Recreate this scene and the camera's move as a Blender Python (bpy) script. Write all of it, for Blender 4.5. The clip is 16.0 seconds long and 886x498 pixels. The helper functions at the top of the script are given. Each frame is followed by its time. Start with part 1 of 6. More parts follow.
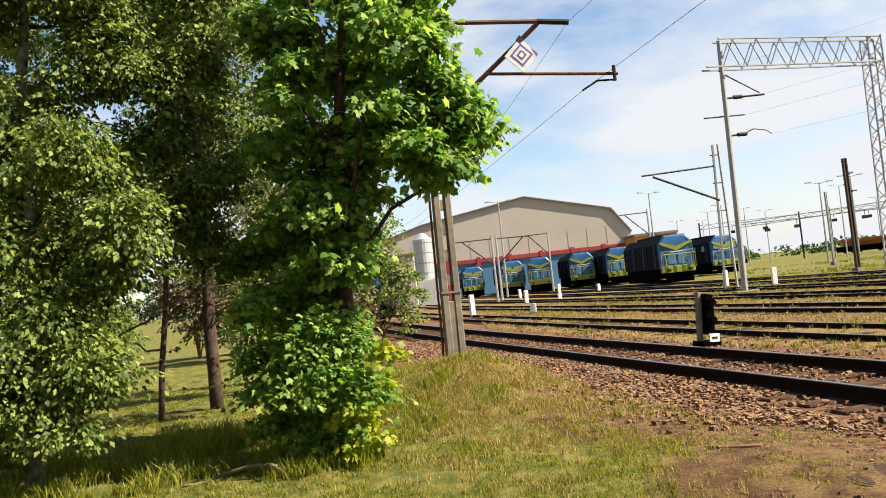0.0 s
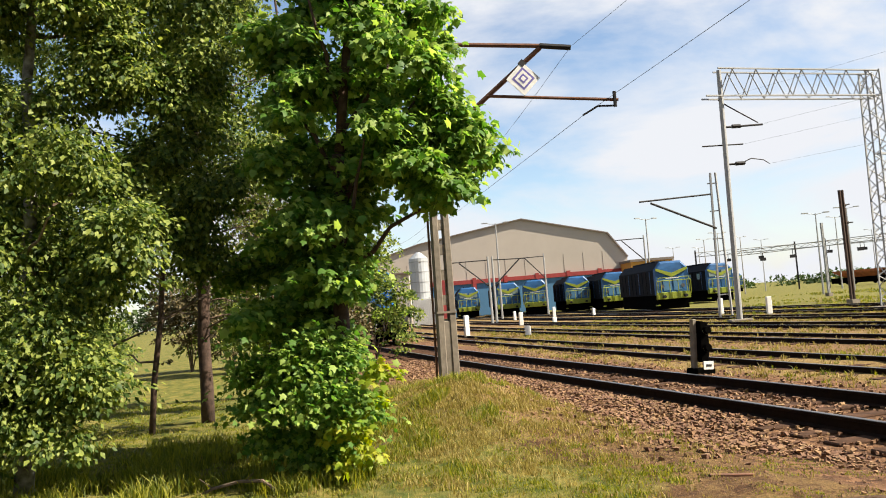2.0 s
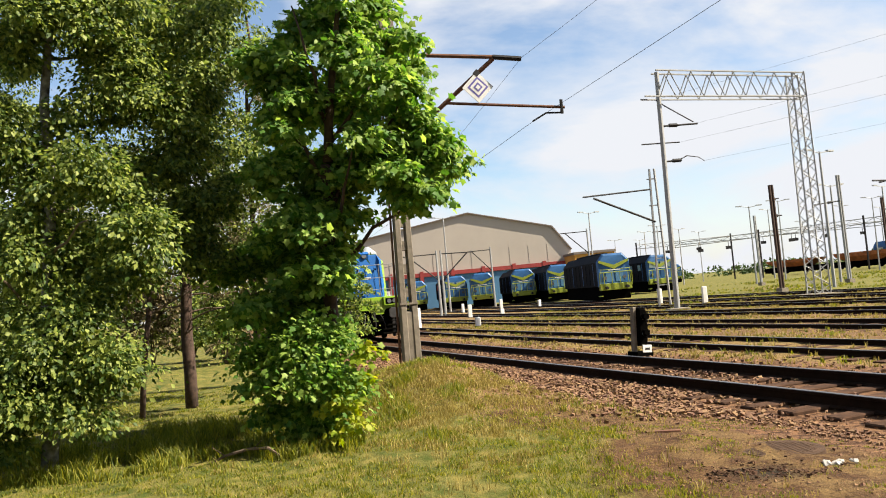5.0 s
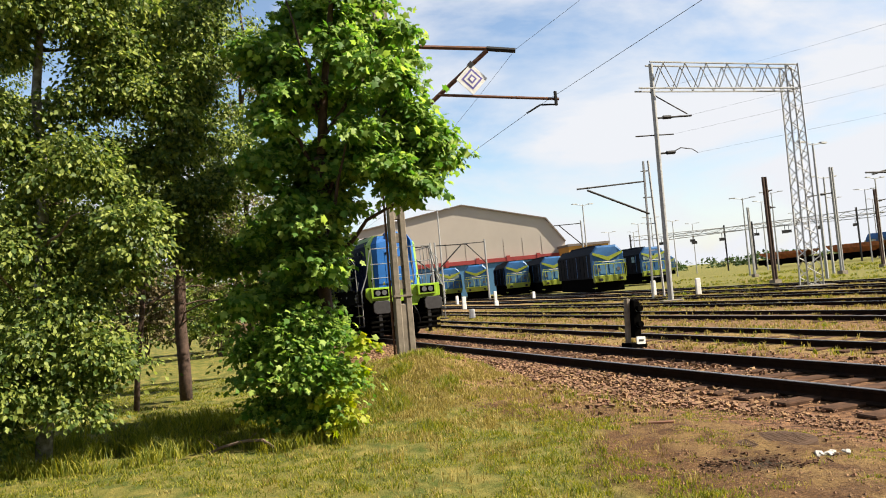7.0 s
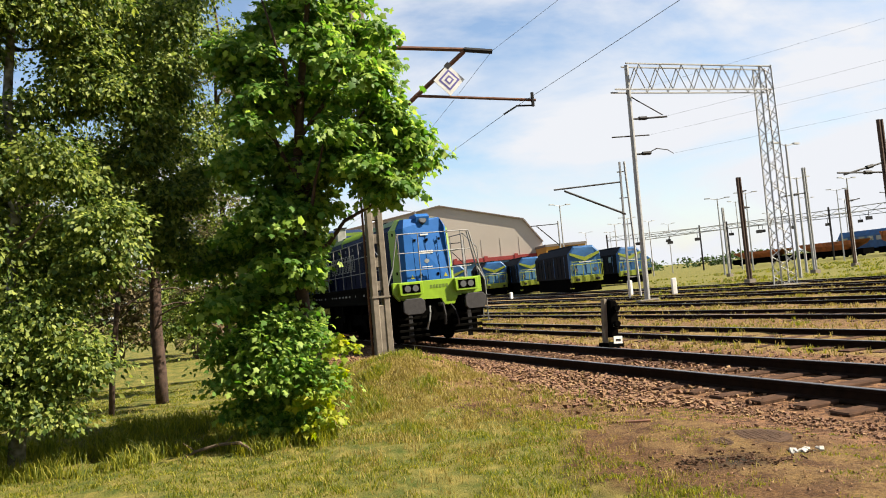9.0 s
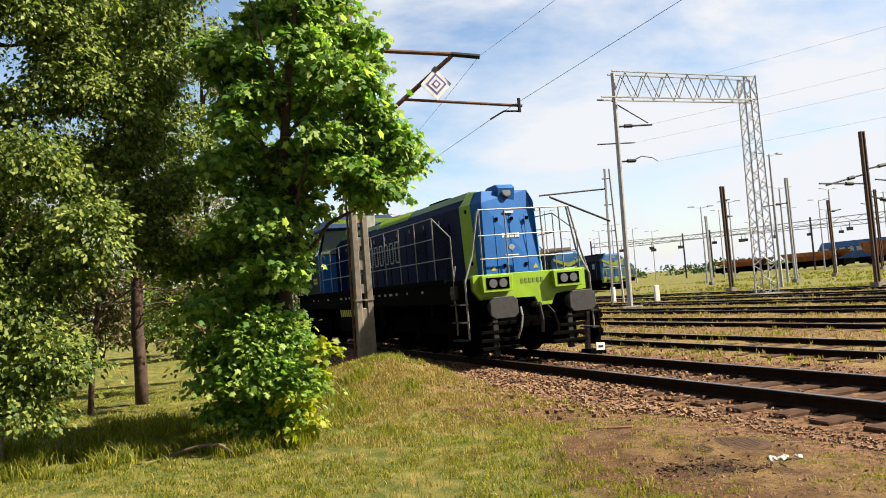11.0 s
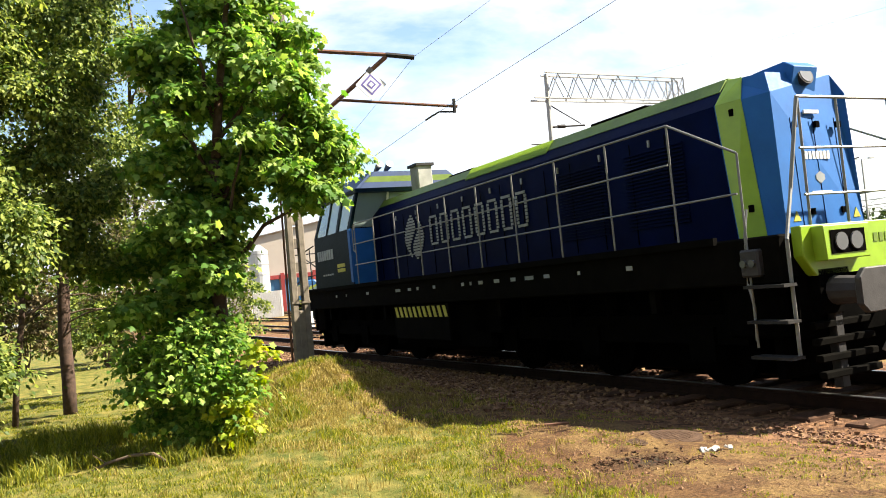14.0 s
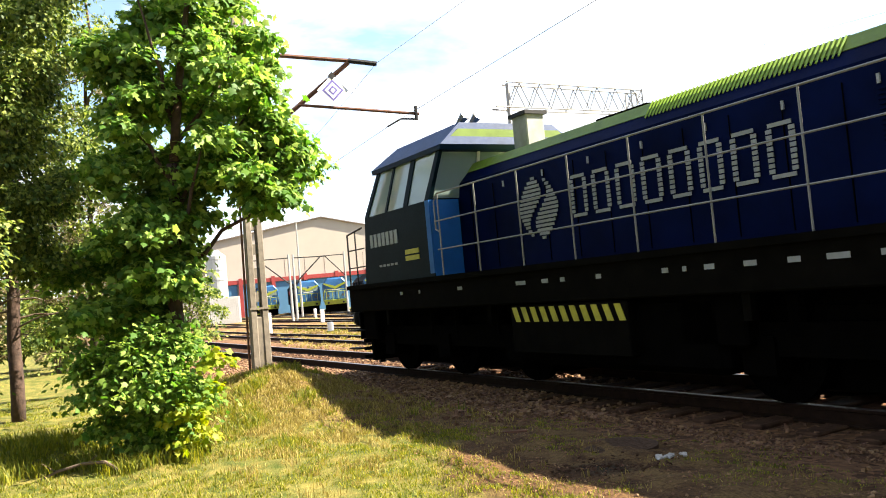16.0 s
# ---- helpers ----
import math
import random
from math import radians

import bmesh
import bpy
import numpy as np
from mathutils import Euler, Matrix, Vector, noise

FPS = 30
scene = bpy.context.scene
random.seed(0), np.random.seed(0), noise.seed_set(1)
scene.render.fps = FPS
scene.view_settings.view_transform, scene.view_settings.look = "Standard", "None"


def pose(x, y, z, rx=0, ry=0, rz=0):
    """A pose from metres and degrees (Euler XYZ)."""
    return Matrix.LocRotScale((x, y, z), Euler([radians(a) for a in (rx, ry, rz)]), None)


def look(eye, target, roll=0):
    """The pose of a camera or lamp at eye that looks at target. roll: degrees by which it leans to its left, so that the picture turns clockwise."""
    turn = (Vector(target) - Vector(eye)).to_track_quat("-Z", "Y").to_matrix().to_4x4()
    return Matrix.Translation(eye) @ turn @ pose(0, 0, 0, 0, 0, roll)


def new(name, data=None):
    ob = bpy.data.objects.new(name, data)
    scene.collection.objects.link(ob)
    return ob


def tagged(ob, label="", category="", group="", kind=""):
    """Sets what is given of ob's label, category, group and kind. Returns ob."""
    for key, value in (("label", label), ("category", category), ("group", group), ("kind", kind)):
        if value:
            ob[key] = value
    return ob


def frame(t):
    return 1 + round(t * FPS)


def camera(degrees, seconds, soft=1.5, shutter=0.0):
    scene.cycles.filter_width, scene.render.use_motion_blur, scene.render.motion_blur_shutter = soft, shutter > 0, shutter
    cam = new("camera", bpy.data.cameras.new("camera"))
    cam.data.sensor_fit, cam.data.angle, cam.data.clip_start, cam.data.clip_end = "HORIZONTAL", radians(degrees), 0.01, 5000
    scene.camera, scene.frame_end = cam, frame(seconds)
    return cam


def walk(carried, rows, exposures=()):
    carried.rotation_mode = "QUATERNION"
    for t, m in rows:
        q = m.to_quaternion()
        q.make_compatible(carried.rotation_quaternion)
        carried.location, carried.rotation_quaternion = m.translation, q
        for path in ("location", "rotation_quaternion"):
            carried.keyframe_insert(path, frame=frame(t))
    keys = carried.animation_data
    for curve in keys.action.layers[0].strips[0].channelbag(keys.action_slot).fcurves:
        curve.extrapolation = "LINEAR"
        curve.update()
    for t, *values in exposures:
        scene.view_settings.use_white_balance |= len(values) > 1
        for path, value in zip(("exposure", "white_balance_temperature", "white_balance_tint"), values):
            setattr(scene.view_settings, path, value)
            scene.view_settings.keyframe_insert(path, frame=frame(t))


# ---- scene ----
cam = camera(57.0, 16.0, soft=1.0)

# seconds, eye, then the turn of pose()
PATH = [
    (0, 0.354, 1.311, 1.518, 92.74, 6.18, 1.44),
    (0.5, 0.341, 1.307, 1.519, 93.22, 4.74, 1.64),
    (1, 0.339, 1.304, 1.521, 93.95, 4.53, 1.32),
    (1.5, 0.342, 1.295, 1.523, 93.98, 4.78, 1.68),
    (2, 0.338, 1.288, 1.518, 94.10, 4.53, 1.07),
    (2.5, 0.242, 0.914, 1.520, 93.96, 4.52, 0.37),
    (3, 0.244, 0.886, 1.513, 94.09, 4.28, -0.41),
    (3.5, 0.095, 0.446, 1.516, 94.38, 3.58, -2.29),
    (4, 0.044, 0.177, 1.515, 94.32, 4.08, -2.68),
    (4.5, 0.031, 0.152, 1.518, 93.67, 4.73, -2.77),
    (5, 0.000, 0.000, 1.500, 93.34, 5.26, -2.75),
    (7.5, 0.000, 0.000, 1.500, 92.64, 5.27, -3.28),
    (8, 0.000, 0.000, 1.500, 92.58, 5.23, -3.39),
    (8.5, 0.000, 0.000, 1.500, 92.82, 5.29, -3.26),
    (9, 0.000, 0.000, 1.500, 92.66, 5.62, -4.71),
    (11.5, 0.000, 0.000, 1.500, 92.89, 4.86, -5.93),
    (12, 0.000, 0.000, 1.500, 92.88, 5.59, -6.21),
    (12.5, 0.000, 0.000, 1.500, 93.07, 5.58, -6.39),
    (13, 0.000, 0.000, 1.500, 93.58, 4.69, -6.92),
    (13.5, 0.000, 0.000, 1.500, 93.10, 5.23, -9.76),
    (14, 0.000, 0.000, 1.500, 92.48, 5.71, -10.24),
    (14.5, 0.000, 0.000, 1.500, 92.46, 5.26, -10.95),
    (15, 0.000, 0.000, 1.500, 92.73, 5.59, -11.40),
    (15.5, 0.000, 0.000, 1.500, 92.68, 5.37, -12.45),
    (16, 0.000, 0.000, 1.500, 92.72, 5.24, -13.06),
]

EXPOSURE = 1.65
walk(cam, [(t, pose(x, y, z, rx, ry, rz)) for t, x, y, z, rx, ry, rz in PATH],
     exposures=[(0, EXPOSURE), (9, EXPOSURE), (12, EXPOSURE + 0.08), (13, EXPOSURE + 0.28), (13.5, EXPOSURE + 0.45), (14, EXPOSURE + 0.65), (14.5, EXPOSURE + 0.8),
                (15, EXPOSURE + 0.88), (16, EXPOSURE + 1.0)])

# ---- light ----
SUN_WAY = Vector((1.09, -0.22, 1.0)).normalized()
world = bpy.data.worlds.new("sky")
scene.world = world
world.use_nodes = True
wt = world.node_tree
wt.nodes.clear()
w_out = wt.nodes.new("ShaderNodeOutputWorld")
sky = wt.nodes.new("ShaderNodeTexSky")
sky.sky_type = "NISHITA"
sky.sun_disc = False
sky.sun_elevation = math.asin(SUN_WAY.z)
sky.sun_rotation = math.atan2(SUN_WAY.x, SUN_WAY.y)
sky.air_density, sky.dust_density, sky.ozone_density = 1.0, 0.6, 1.2
bg_sky = wt.nodes.new("ShaderNodeBackground")
bg_sky.inputs["Strength"].default_value = 0.058
wt.links.new(sky.outputs["Color"], bg_sky.inputs["Color"])
coord = wt.nodes.new("ShaderNodeTexCoord")
stretch = wt.nodes.new("ShaderNodeMapping")
stretch.inputs["Scale"].default_value = (1.0, 1.0, 2.6)
stretch.inputs["Location"].default_value = (0.35, 0.1, 0.2)
wt.links.new(coord.outputs["Generated"], stretch.inputs["Vector"])
puffs = wt.nodes.new("ShaderNodeTexNoise")
puffs.inputs["Scale"].default_value = 2.6
puffs.inputs["Detail"].default_value = 9
puffs.inputs["Roughness"].default_value = 0.56
puffs.inputs["Distortion"].default_value = 0.25
wt.links.new(stretch.outputs["Vector"], puffs.inputs["Vector"])
cover = wt.nodes.new("ShaderNodeValToRGB")
cover.color_ramp.elements[0].position = 0.45
cover.color_ramp.elements[0].color = (0.03, 0.03, 0.03, 1)
cover.color_ramp.elements[1].position = 0.61
# the cloud bank thickens towards the horizon
split = wt.nodes.new("ShaderNodeSeparateXYZ")
wt.links.new(coord.outputs["Generated"], split.inputs["Vector"])
low = wt.nodes.new("ShaderNodeMapRange")
low.inputs["From Min"].default_value, low.inputs["From Max"].default_value = 0.0, 0.22
low.inputs["To Min"].default_value, low.inputs["To Max"].default_value = 0.13, 0.0
wt.links.new(split.outputs["Z"], low.inputs["Value"])
thick = wt.nodes.new("ShaderNodeMath")
thick.operation = "ADD"
wt.links.new(puffs.outputs["Fac"], thick.inputs[0])
wt.links.new(low.outputs["Result"], thick.inputs[1])
wt.links.new(thick.outputs["Value"], cover.inputs["Fac"])
bg_cloud = wt.nodes.new("ShaderNodeBackground")
bg_cloud.inputs["Color"].default_value = (0.93, 0.95, 1.0, 1)
bg_cloud.inputs["Strength"].default_value = 0.30
w_mix = wt.nodes.new("ShaderNodeMixShader")
wt.links.new(cover.outputs["Color"], w_mix.inputs["Fac"])
wt.links.new(bg_sky.outputs["Background"], w_mix.inputs[1])
wt.links.new(bg_cloud.outputs["Background"], w_mix.inputs[2])
wt.links.new(w_mix.outputs["Shader"], w_out.inputs["Surface"])

sun_data = bpy.data.lights.new("sun", "SUN")
sun_data.energy = 5.0
sun_data.angle = radians(0.53)
sun_data.color = (1.0, 0.905, 0.74)
sun = new("sun", sun_data)
sun.matrix_world = look((0, 0, 60), Vector((0, 0, 60)) - SUN_WAY)


# ---- materials ----
def mat(name, color, rough=0.6, metal=0.0, vary=0.25, scale=6.0, bump=0.15, fine=60.0, island=False, stain=None, coat=0.0, spec=0.4):
    """A surface with grain at two scales: coarse stains and fine relief."""
    m = bpy.data.materials.new(name)
    m.use_nodes = True
    nt = m.node_tree
    b = nt.nodes["Principled BSDF"]
    tc = nt.nodes.new("ShaderNodeTexCoord")
    n1 = nt.nodes.new("ShaderNodeTexNoise")
    n1.inputs["Scale"].default_value = scale
    n1.inputs["Detail"].default_value = 6
    n1.inputs["Roughness"].default_value = 0.6
    nt.links.new(tc.outputs["Object"], n1.inputs["Vector"])
    n2 = nt.nodes.new("ShaderNodeTexNoise")
    n2.inputs["Scale"].default_value = fine
    n2.inputs["Detail"].default_value = 4
    nt.links.new(tc.outputs["Object"], n2.inputs["Vector"])
    ramp = nt.nodes.new("ShaderNodeValToRGB")
    c = Vector(color)
    dark, light = c * (1 - vary), c * (1 + vary * 0.7)
    if stain:
        dark = Vector(stain)
    ramp.color_ramp.elements[0].position, ramp.color_ramp.elements[1].position = 0.33, 0.68
    ramp.color_ramp.elements[0].color = (*dark, 1)
    ramp.color_ramp.elements[1].color = (*[min(1, v) for v in light], 1)
    nt.links.new(n1.outputs["Fac"], ramp.inputs["Fac"])
    out = ramp.outputs["Color"]
    if island:
        geo = nt.nodes.new("ShaderNodeNewGeometry")
        hsv = nt.nodes.new("ShaderNodeHueSaturation")
        val = nt.nodes.new("ShaderNodeMapRange")
        val.inputs["To Min"].default_value, val.inputs["To Max"].default_value = 0.6, 1.4
        hue = nt.nodes.new("ShaderNodeMapRange")
        hue.inputs["To Min"].default_value, hue.inputs["To Max"].default_value = 0.485, 0.515
        nt.links.new(geo.outputs["Random Per Island"], val.inputs["Value"])
        nt.links.new(geo.outputs["Random Per Island"], hue.inputs["Value"])
        nt.links.new(val.outputs["Result"], hsv.inputs["Value"])
        nt.links.new(hue.outputs["Result"], hsv.inputs["Hue"])
        nt.links.new(out, hsv.inputs["Color"])
        out = hsv.outputs["Color"]
    nt.links.new(out, b.inputs["Base Color"])
    mr = nt.nodes.new("ShaderNodeMapRange")
    mr.inputs["To Min"].default_value, mr.inputs["To Max"].default_value = max(0.05, rough - 0.1), min(1, rough + 0.12)
    nt.links.new(n2.outputs["Fac"], mr.inputs["Value"])
    nt.links.new(mr.outputs["Result"], b.inputs["Roughness"])
    b.inputs["Metallic"].default_value = metal
    b.inputs["Coat Weight"].default_value = coat
    b.inputs["Specular IOR Level"].default_value = spec
    if bump:
        bp = nt.nodes.new("ShaderNodeBump")
        bp.inputs["Strength"].default_value = bump
        bp.inputs["Distance"].default_value = 0.01
        nt.links.new(n2.outputs["Fac"], bp.inputs["Height"])
        nt.links.new(bp.outputs["Normal"], b.inputs["Normal"])
    return m


def leaf_mat(name, color, light, through_amount=0.35):
    """Leaves: glossy above, letting some light through, each a little different."""
    m = bpy.data.materials.new(name)
    m.use_nodes = True
    nt = m.node_tree
    b = nt.nodes["Principled BSDF"]
    geo = nt.nodes.new("ShaderNodeNewGeometry")
    ramp = nt.nodes.new("ShaderNodeValToRGB")
    ramp.color_ramp.elements[0].position = 0.3
    ramp.color_ramp.elements[0].color = (*color, 1)
    ramp.color_ramp.elements[1].color = (*light, 1)
    nt.links.new(geo.outputs["Random Per Island"], ramp.inputs["Fac"])
    nt.links.new(ramp.outputs["Color"], b.inputs["Base Color"])
    b.inputs["Roughness"].default_value = 0.55
    b.inputs["Specular IOR Level"].default_value = 0.25
    tr = nt.nodes.new("ShaderNodeBsdfTranslucent")
    hs = nt.nodes.new("ShaderNodeHueSaturation")
    hs.inputs["Saturation"].default_value = 1.1
    hs.inputs["Value"].default_value = 1.7
    nt.links.new(ramp.outputs["Color"], hs.inputs["Color"])
    nt.links.new(hs.outputs["Color"], tr.inputs["Color"])
    mx = nt.nodes.new("ShaderNodeMixShader")
    mx.inputs["Fac"].default_value = through_amount
    nt.links.new(b.outputs["BSDF"], mx.inputs[1])
    nt.links.new(tr.outputs["BSDF"], mx.inputs[2])
    nt.links.new(mx.outputs["Shader"], nt.nodes["Material Output"].inputs["Surface"])
    return m


def ground_mat():
    """Grass, straw, dirt and ballast, laid out by the zone attribute and broken up by noise."""
    m = bpy.data.materials.new("ground")
    m.use_nodes = True
    nt = m.node_tree
    b = nt.nodes["Principled BSDF"]
    tc = nt.nodes.new("ShaderNodeTexCoord")
    zone = nt.nodes.new("ShaderNodeAttribute")
    zone.attribute_name = "zone"
    sep = nt.nodes.new("ShaderNodeSeparateColor")
    nt.links.new(zone.outputs["Color"], sep.inputs["Color"])

    def noise_tex(scale, detail=6, rough=0.6):
        n = nt.nodes.new("ShaderNodeTexNoise")
        n.inputs["Scale"].default_value, n.inputs["Detail"].default_value, n.inputs["Roughness"].default_value = scale, detail, rough
        nt.links.new(tc.outputs["Object"], n.inputs["Vector"])
        return n

    def ramp(src, a, c, p0=0.35, p1=0.65):
        r = nt.nodes.new("ShaderNodeValToRGB")
        r.color_ramp.elements[0].position, r.color_ramp.elements[1].position = p0, p1
        r.color_ramp.elements[0].color, r.color_ramp.elements[1].color = (*a, 1), (*c, 1)
        nt.links.new(src.outputs["Fac"], r.inputs["Fac"])
        return r.outputs["Color"]

    def mixed(fac, a, c):
        x = nt.nodes.new("ShaderNodeMix")
        x.data_type = "RGBA"
        nt.links.new(fac, x.inputs["Factor"])
        nt.links.new(a, x.inputs["A"])
        nt.links.new(c, x.inputs["B"])
        return x.outputs["Result"]

    def broken(channel, src, amount=0.9):
        """The zone's weight pushed about by noise, so that its border is ragged."""
        a = nt.nodes.new("ShaderNodeMath")
        a.operation = "MULTIPLY_ADD"
        nt.links.new(src.outputs["Fac"], a.inputs[0])
        a.inputs[1].default_value = amount
        nt.links.new(channel, a.inputs[2])
        r = nt.nodes.new("ShaderNodeMapRange")
        r.inputs["From Min"].default_value, r.inputs["From Max"].default_value = 0.5 * amount + 0.3, 0.5 * amount + 0.7
        nt.links.new(a.outputs["Value"], r.inputs["Value"])
        return r.outputs["Result"]

    patch, mid, grit = noise_tex(0.7), noise_tex(4.0), noise_tex(35.0, 8, 0.7)
    dirt = mixed(ramp(mid, (0, 0, 0), (1, 1, 1), 0.38, 0.62), ramp(grit, (0.022, 0.010, 0.005), (0.095, 0.048, 0.02)), ramp(grit, (0.045, 0.022, 0.009), (0.15, 0.083, 0.034)))
    green = ramp(mid, (0.05, 0.066, 0.010), (0.165, 0.135, 0.034))
    straw = ramp(grit, (0.075, 0.047, 0.017), (0.235, 0.155, 0.058))
    vor = nt.nodes.new("ShaderNodeTexVoronoi")
    vor.inputs["Scale"].default_value = 16
    nt.links.new(tc.outputs["Object"], vor.inputs["Vector"])
    stone_c = nt.nodes.new("ShaderNodeValToRGB")
    stone_c.color_ramp.elements[0].color, stone_c.color_ramp.elements[1].color = (0.045, 0.021, 0.011, 1), (0.185, 0.098, 0.049, 1)
    vsep = nt.nodes.new("ShaderNodeSeparateColor")
    nt.links.new(vor.outputs["Color"], vsep.inputs["Color"])
    nt.links.new(vsep.outputs["Red"], stone_c.inputs["Fac"])
    col = mixed(broken(sep.outputs["Blue"], mid), dirt, straw)
    col = mixed(broken(sep.outputs["Red"], mid), col, green)
    col = mixed(broken(sep.outputs["Green"], grit, 0.5), col, stone_c.outputs["Color"])
    # near-black tone: tree shade painted into the ground, and the scorched patch
    shade_scorch = ramp(grit, (0.00768, 0.00576, 0.00384), (0.032, 0.02304, 0.0128))
    col = mixed(broken(zone.outputs["Alpha"], mid), col, shade_scorch)
    nt.links.new(col, b.inputs["Base Color"])
    b.inputs["Roughness"].default_value = 0.95
    b.inputs["Specular IOR Level"].default_value = 0.15
    bp = nt.nodes.new("ShaderNodeBump")
    bp.inputs["Strength"].default_value, bp.inputs["Distance"].default_value = 0.7, 0.04
    nt.links.new(grit.outputs["Fac"], bp.inputs["Height"])
    nt.links.new(bp.outputs["Normal"], b.inputs["Normal"])
    return m


def glass_mat(name, tint):
    m = bpy.data.materials.new(name)
    m.use_nodes = True
    b = m.node_tree.nodes["Principled BSDF"]
    b.inputs["Base Color"].default_value = (*tint, 1)
    b.inputs["Roughness"].default_value = 0.04
    b.inputs["Transmission Weight"].default_value = 0.45
    b.inputs["Specular IOR Level"].default_value = 0.6
    return m


GROUND = ground_mat()
RAIL = mat("rail_rust", (0.016, 0.008, 0.005), 0.9, 0.0, 0.4, 9, spec=0.1)
RAIL_HEAD = mat("rail_polished", (0.1664, 0.1536, 0.1408), 0.32, 0.85, 0.2, 20)
SLEEPER = mat("sleeper_wood", (0.062, 0.033, 0.02), 0.95, 0, 0.45, 7, 0.5, spec=0.1)
STONE = mat("ballast_stone", (0.165, 0.088, 0.046), 0.92, 0, 0.35, 30, 0.4, island=True)
CONCRETE = mat("weathered_concrete", (0.165, 0.138, 0.105), 0.9, 0, 0.3, 5, 0.5, 90)
GALV = mat("galvanised_steel", (0.26, 0.26, 0.255), 0.6, 0.15, 0.2, 12)
RUST = mat("rusty_steel", (0.128, 0.0576, 0.032), 0.85, 0.1, 0.4, 10, 0.3)
MAST_BROWN = mat("mast_rust", (0.0544, 0.032, 0.0224), 0.85, 0.1, 0.4, 10, 0.3)
DARK_STEEL = mat("dark_steel", (0.0192, 0.01792, 0.01792), 0.7, 0.2, 0.35, 10, spec=0.25)
WIRE = mat("wire", (0.0512, 0.0512, 0.0544), 0.5, 0.5, 0.1, 10, 0)
PLASTER = mat("old_plaster", (0.36, 0.34, 0.31), 0.9, 0, 0.25, 30, 0.3)
WHITE = mat("white_paint", (0.58, 0.57, 0.54), 0.6, 0, 0.12, 8)
PURPLE = mat("violet_paint", (0.1024, 0.0832, 0.2688), 0.55, 0, 0.15, 20)
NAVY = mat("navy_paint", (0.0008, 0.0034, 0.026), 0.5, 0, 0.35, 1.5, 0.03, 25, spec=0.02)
BLUE = mat("blue_paint", (0.01024, 0.0864, 0.2816), 0.62, 0, 0.14, 2.5, 0.03, 25, spec=0.2)
LIME = mat("lime_paint", (0.1856, 0.3008, 0.0128), 0.4, 0, 0.12, 4, 0.03, 25, coat=0.2)
LIME_DARK = mat("lime_roof", (0.1024, 0.16, 0.0128), 0.5, 0, 0.25, 3, 0.05, 25)
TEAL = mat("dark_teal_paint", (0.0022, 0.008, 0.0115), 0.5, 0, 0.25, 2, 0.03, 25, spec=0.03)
# both held near black, past grime and soot, to carry the shade underneath
BLACK = mat("shaded_black", (0.0016, 0.001472, 0.00128), 0.95, 0, 0.4, 6, 0.2, spec=0.01)
SOOT = mat("shaded_soot", (0.0032, 0.00288, 0.00224), 0.9, 0, 0.45, 4, 0.15, spec=0.02)
RUBBER = mat("buffer_steel", (0.032, 0.02944, 0.02944), 0.65, 0.3, 0.3, 9)
TUBE = mat("handrail_steel", (0.1728, 0.1728, 0.1664), 0.45, 0.3, 0.12, 12)
SILVER = mat("silver_letters", (0.192, 0.2048, 0.2112), 0.5, 0, 0.1, 10, 0.02)
YELLOW = mat("hazard_yellow", (0.352, 0.32, 0.032), 0.6, 0, 0.2, 9)
LAMP_GLASS = mat("headlight_glass", (0.1088, 0.112, 0.1152), 0.2, 0.3, 0.05, 9, 0)
STACK = mat("stack_metal", (0.2304, 0.2304, 0.2112), 0.7, 0.2, 0.2, 5)
ROOF_BLUE = mat("cab_roof_blue", (0.004, 0.022, 0.075), 0.6, 0, 0.2, 2, 0.03, 25, spec=0.2)
GLASS = glass_mat("cab_glass", (0.28, 0.36, 0.33))
HALL_WALL = mat("hall_cladding", (0.384, 0.3328, 0.2816), 0.8, 0, 0.06, 0.2, 0.1, 3)
HALL_ROOF = mat("hall_roof", (0.1536, 0.1216, 0.1024), 0.8, 0, 0.15, 0.4)
HALL_RED = mat("hall_red_band", (0.256, 0.032, 0.0288), 0.7, 0, 0.2, 0.6)
HALL_BLUE = mat("hall_blue_gate", (0.055, 0.15, 0.26), 0.6, 0, 0.1, 0.5)
HALL_ORANGE = mat("orange_cladding", (0.448, 0.2112, 0.032), 0.7, 0, 0.08, 0.5)
TANK_WHITE = mat("tank_metal", (0.352, 0.3648, 0.3712), 0.45, 0.4, 0.12, 1.0)
LOCO_OLD = mat("old_loco_blue", (0.011, 0.072, 0.19), 0.5, 0, 0.3, 1.2, 0.05)
LOCO_DARK = mat("old_loco_side", (0.0032, 0.00448, 0.00768), 0.7, 0, 0.4, 1.0, 0.05, spec=0.05)
LOCO_YELLOW = mat("old_loco_yellow", (0.2112, 0.2432, 0.0192), 0.5, 0, 0.15, 3)
WAGON = mat("orange_wagon", (0.2688, 0.0832, 0.0192), 0.75, 0, 0.4, 1.5)
BARK = mat("pine_bark", (0.055, 0.032, 0.022), 0.95, 0, 0.5, 14, 0.9, 40)
BIRCH_BARK = mat("birch_bark", (0.2688, 0.256, 0.2368), 0.9, 0, 0.3, 9, 0.5, 40, stain=(0.0384, 0.032, 0.0288))
TWIG = mat("dry_twig", (0.1024, 0.0704, 0.048), 0.95, 0, 0.35, 20, 0.5)
MAPLE_LEAF = leaf_mat("maple_leaf", (0.065, 0.14, 0.02), (0.29, 0.375, 0.078), 0.48)
MAPLE_YOUNG = leaf_mat("young_maple_leaf", (0.17, 0.23, 0.015), (0.34, 0.33, 0.035), 0.48)
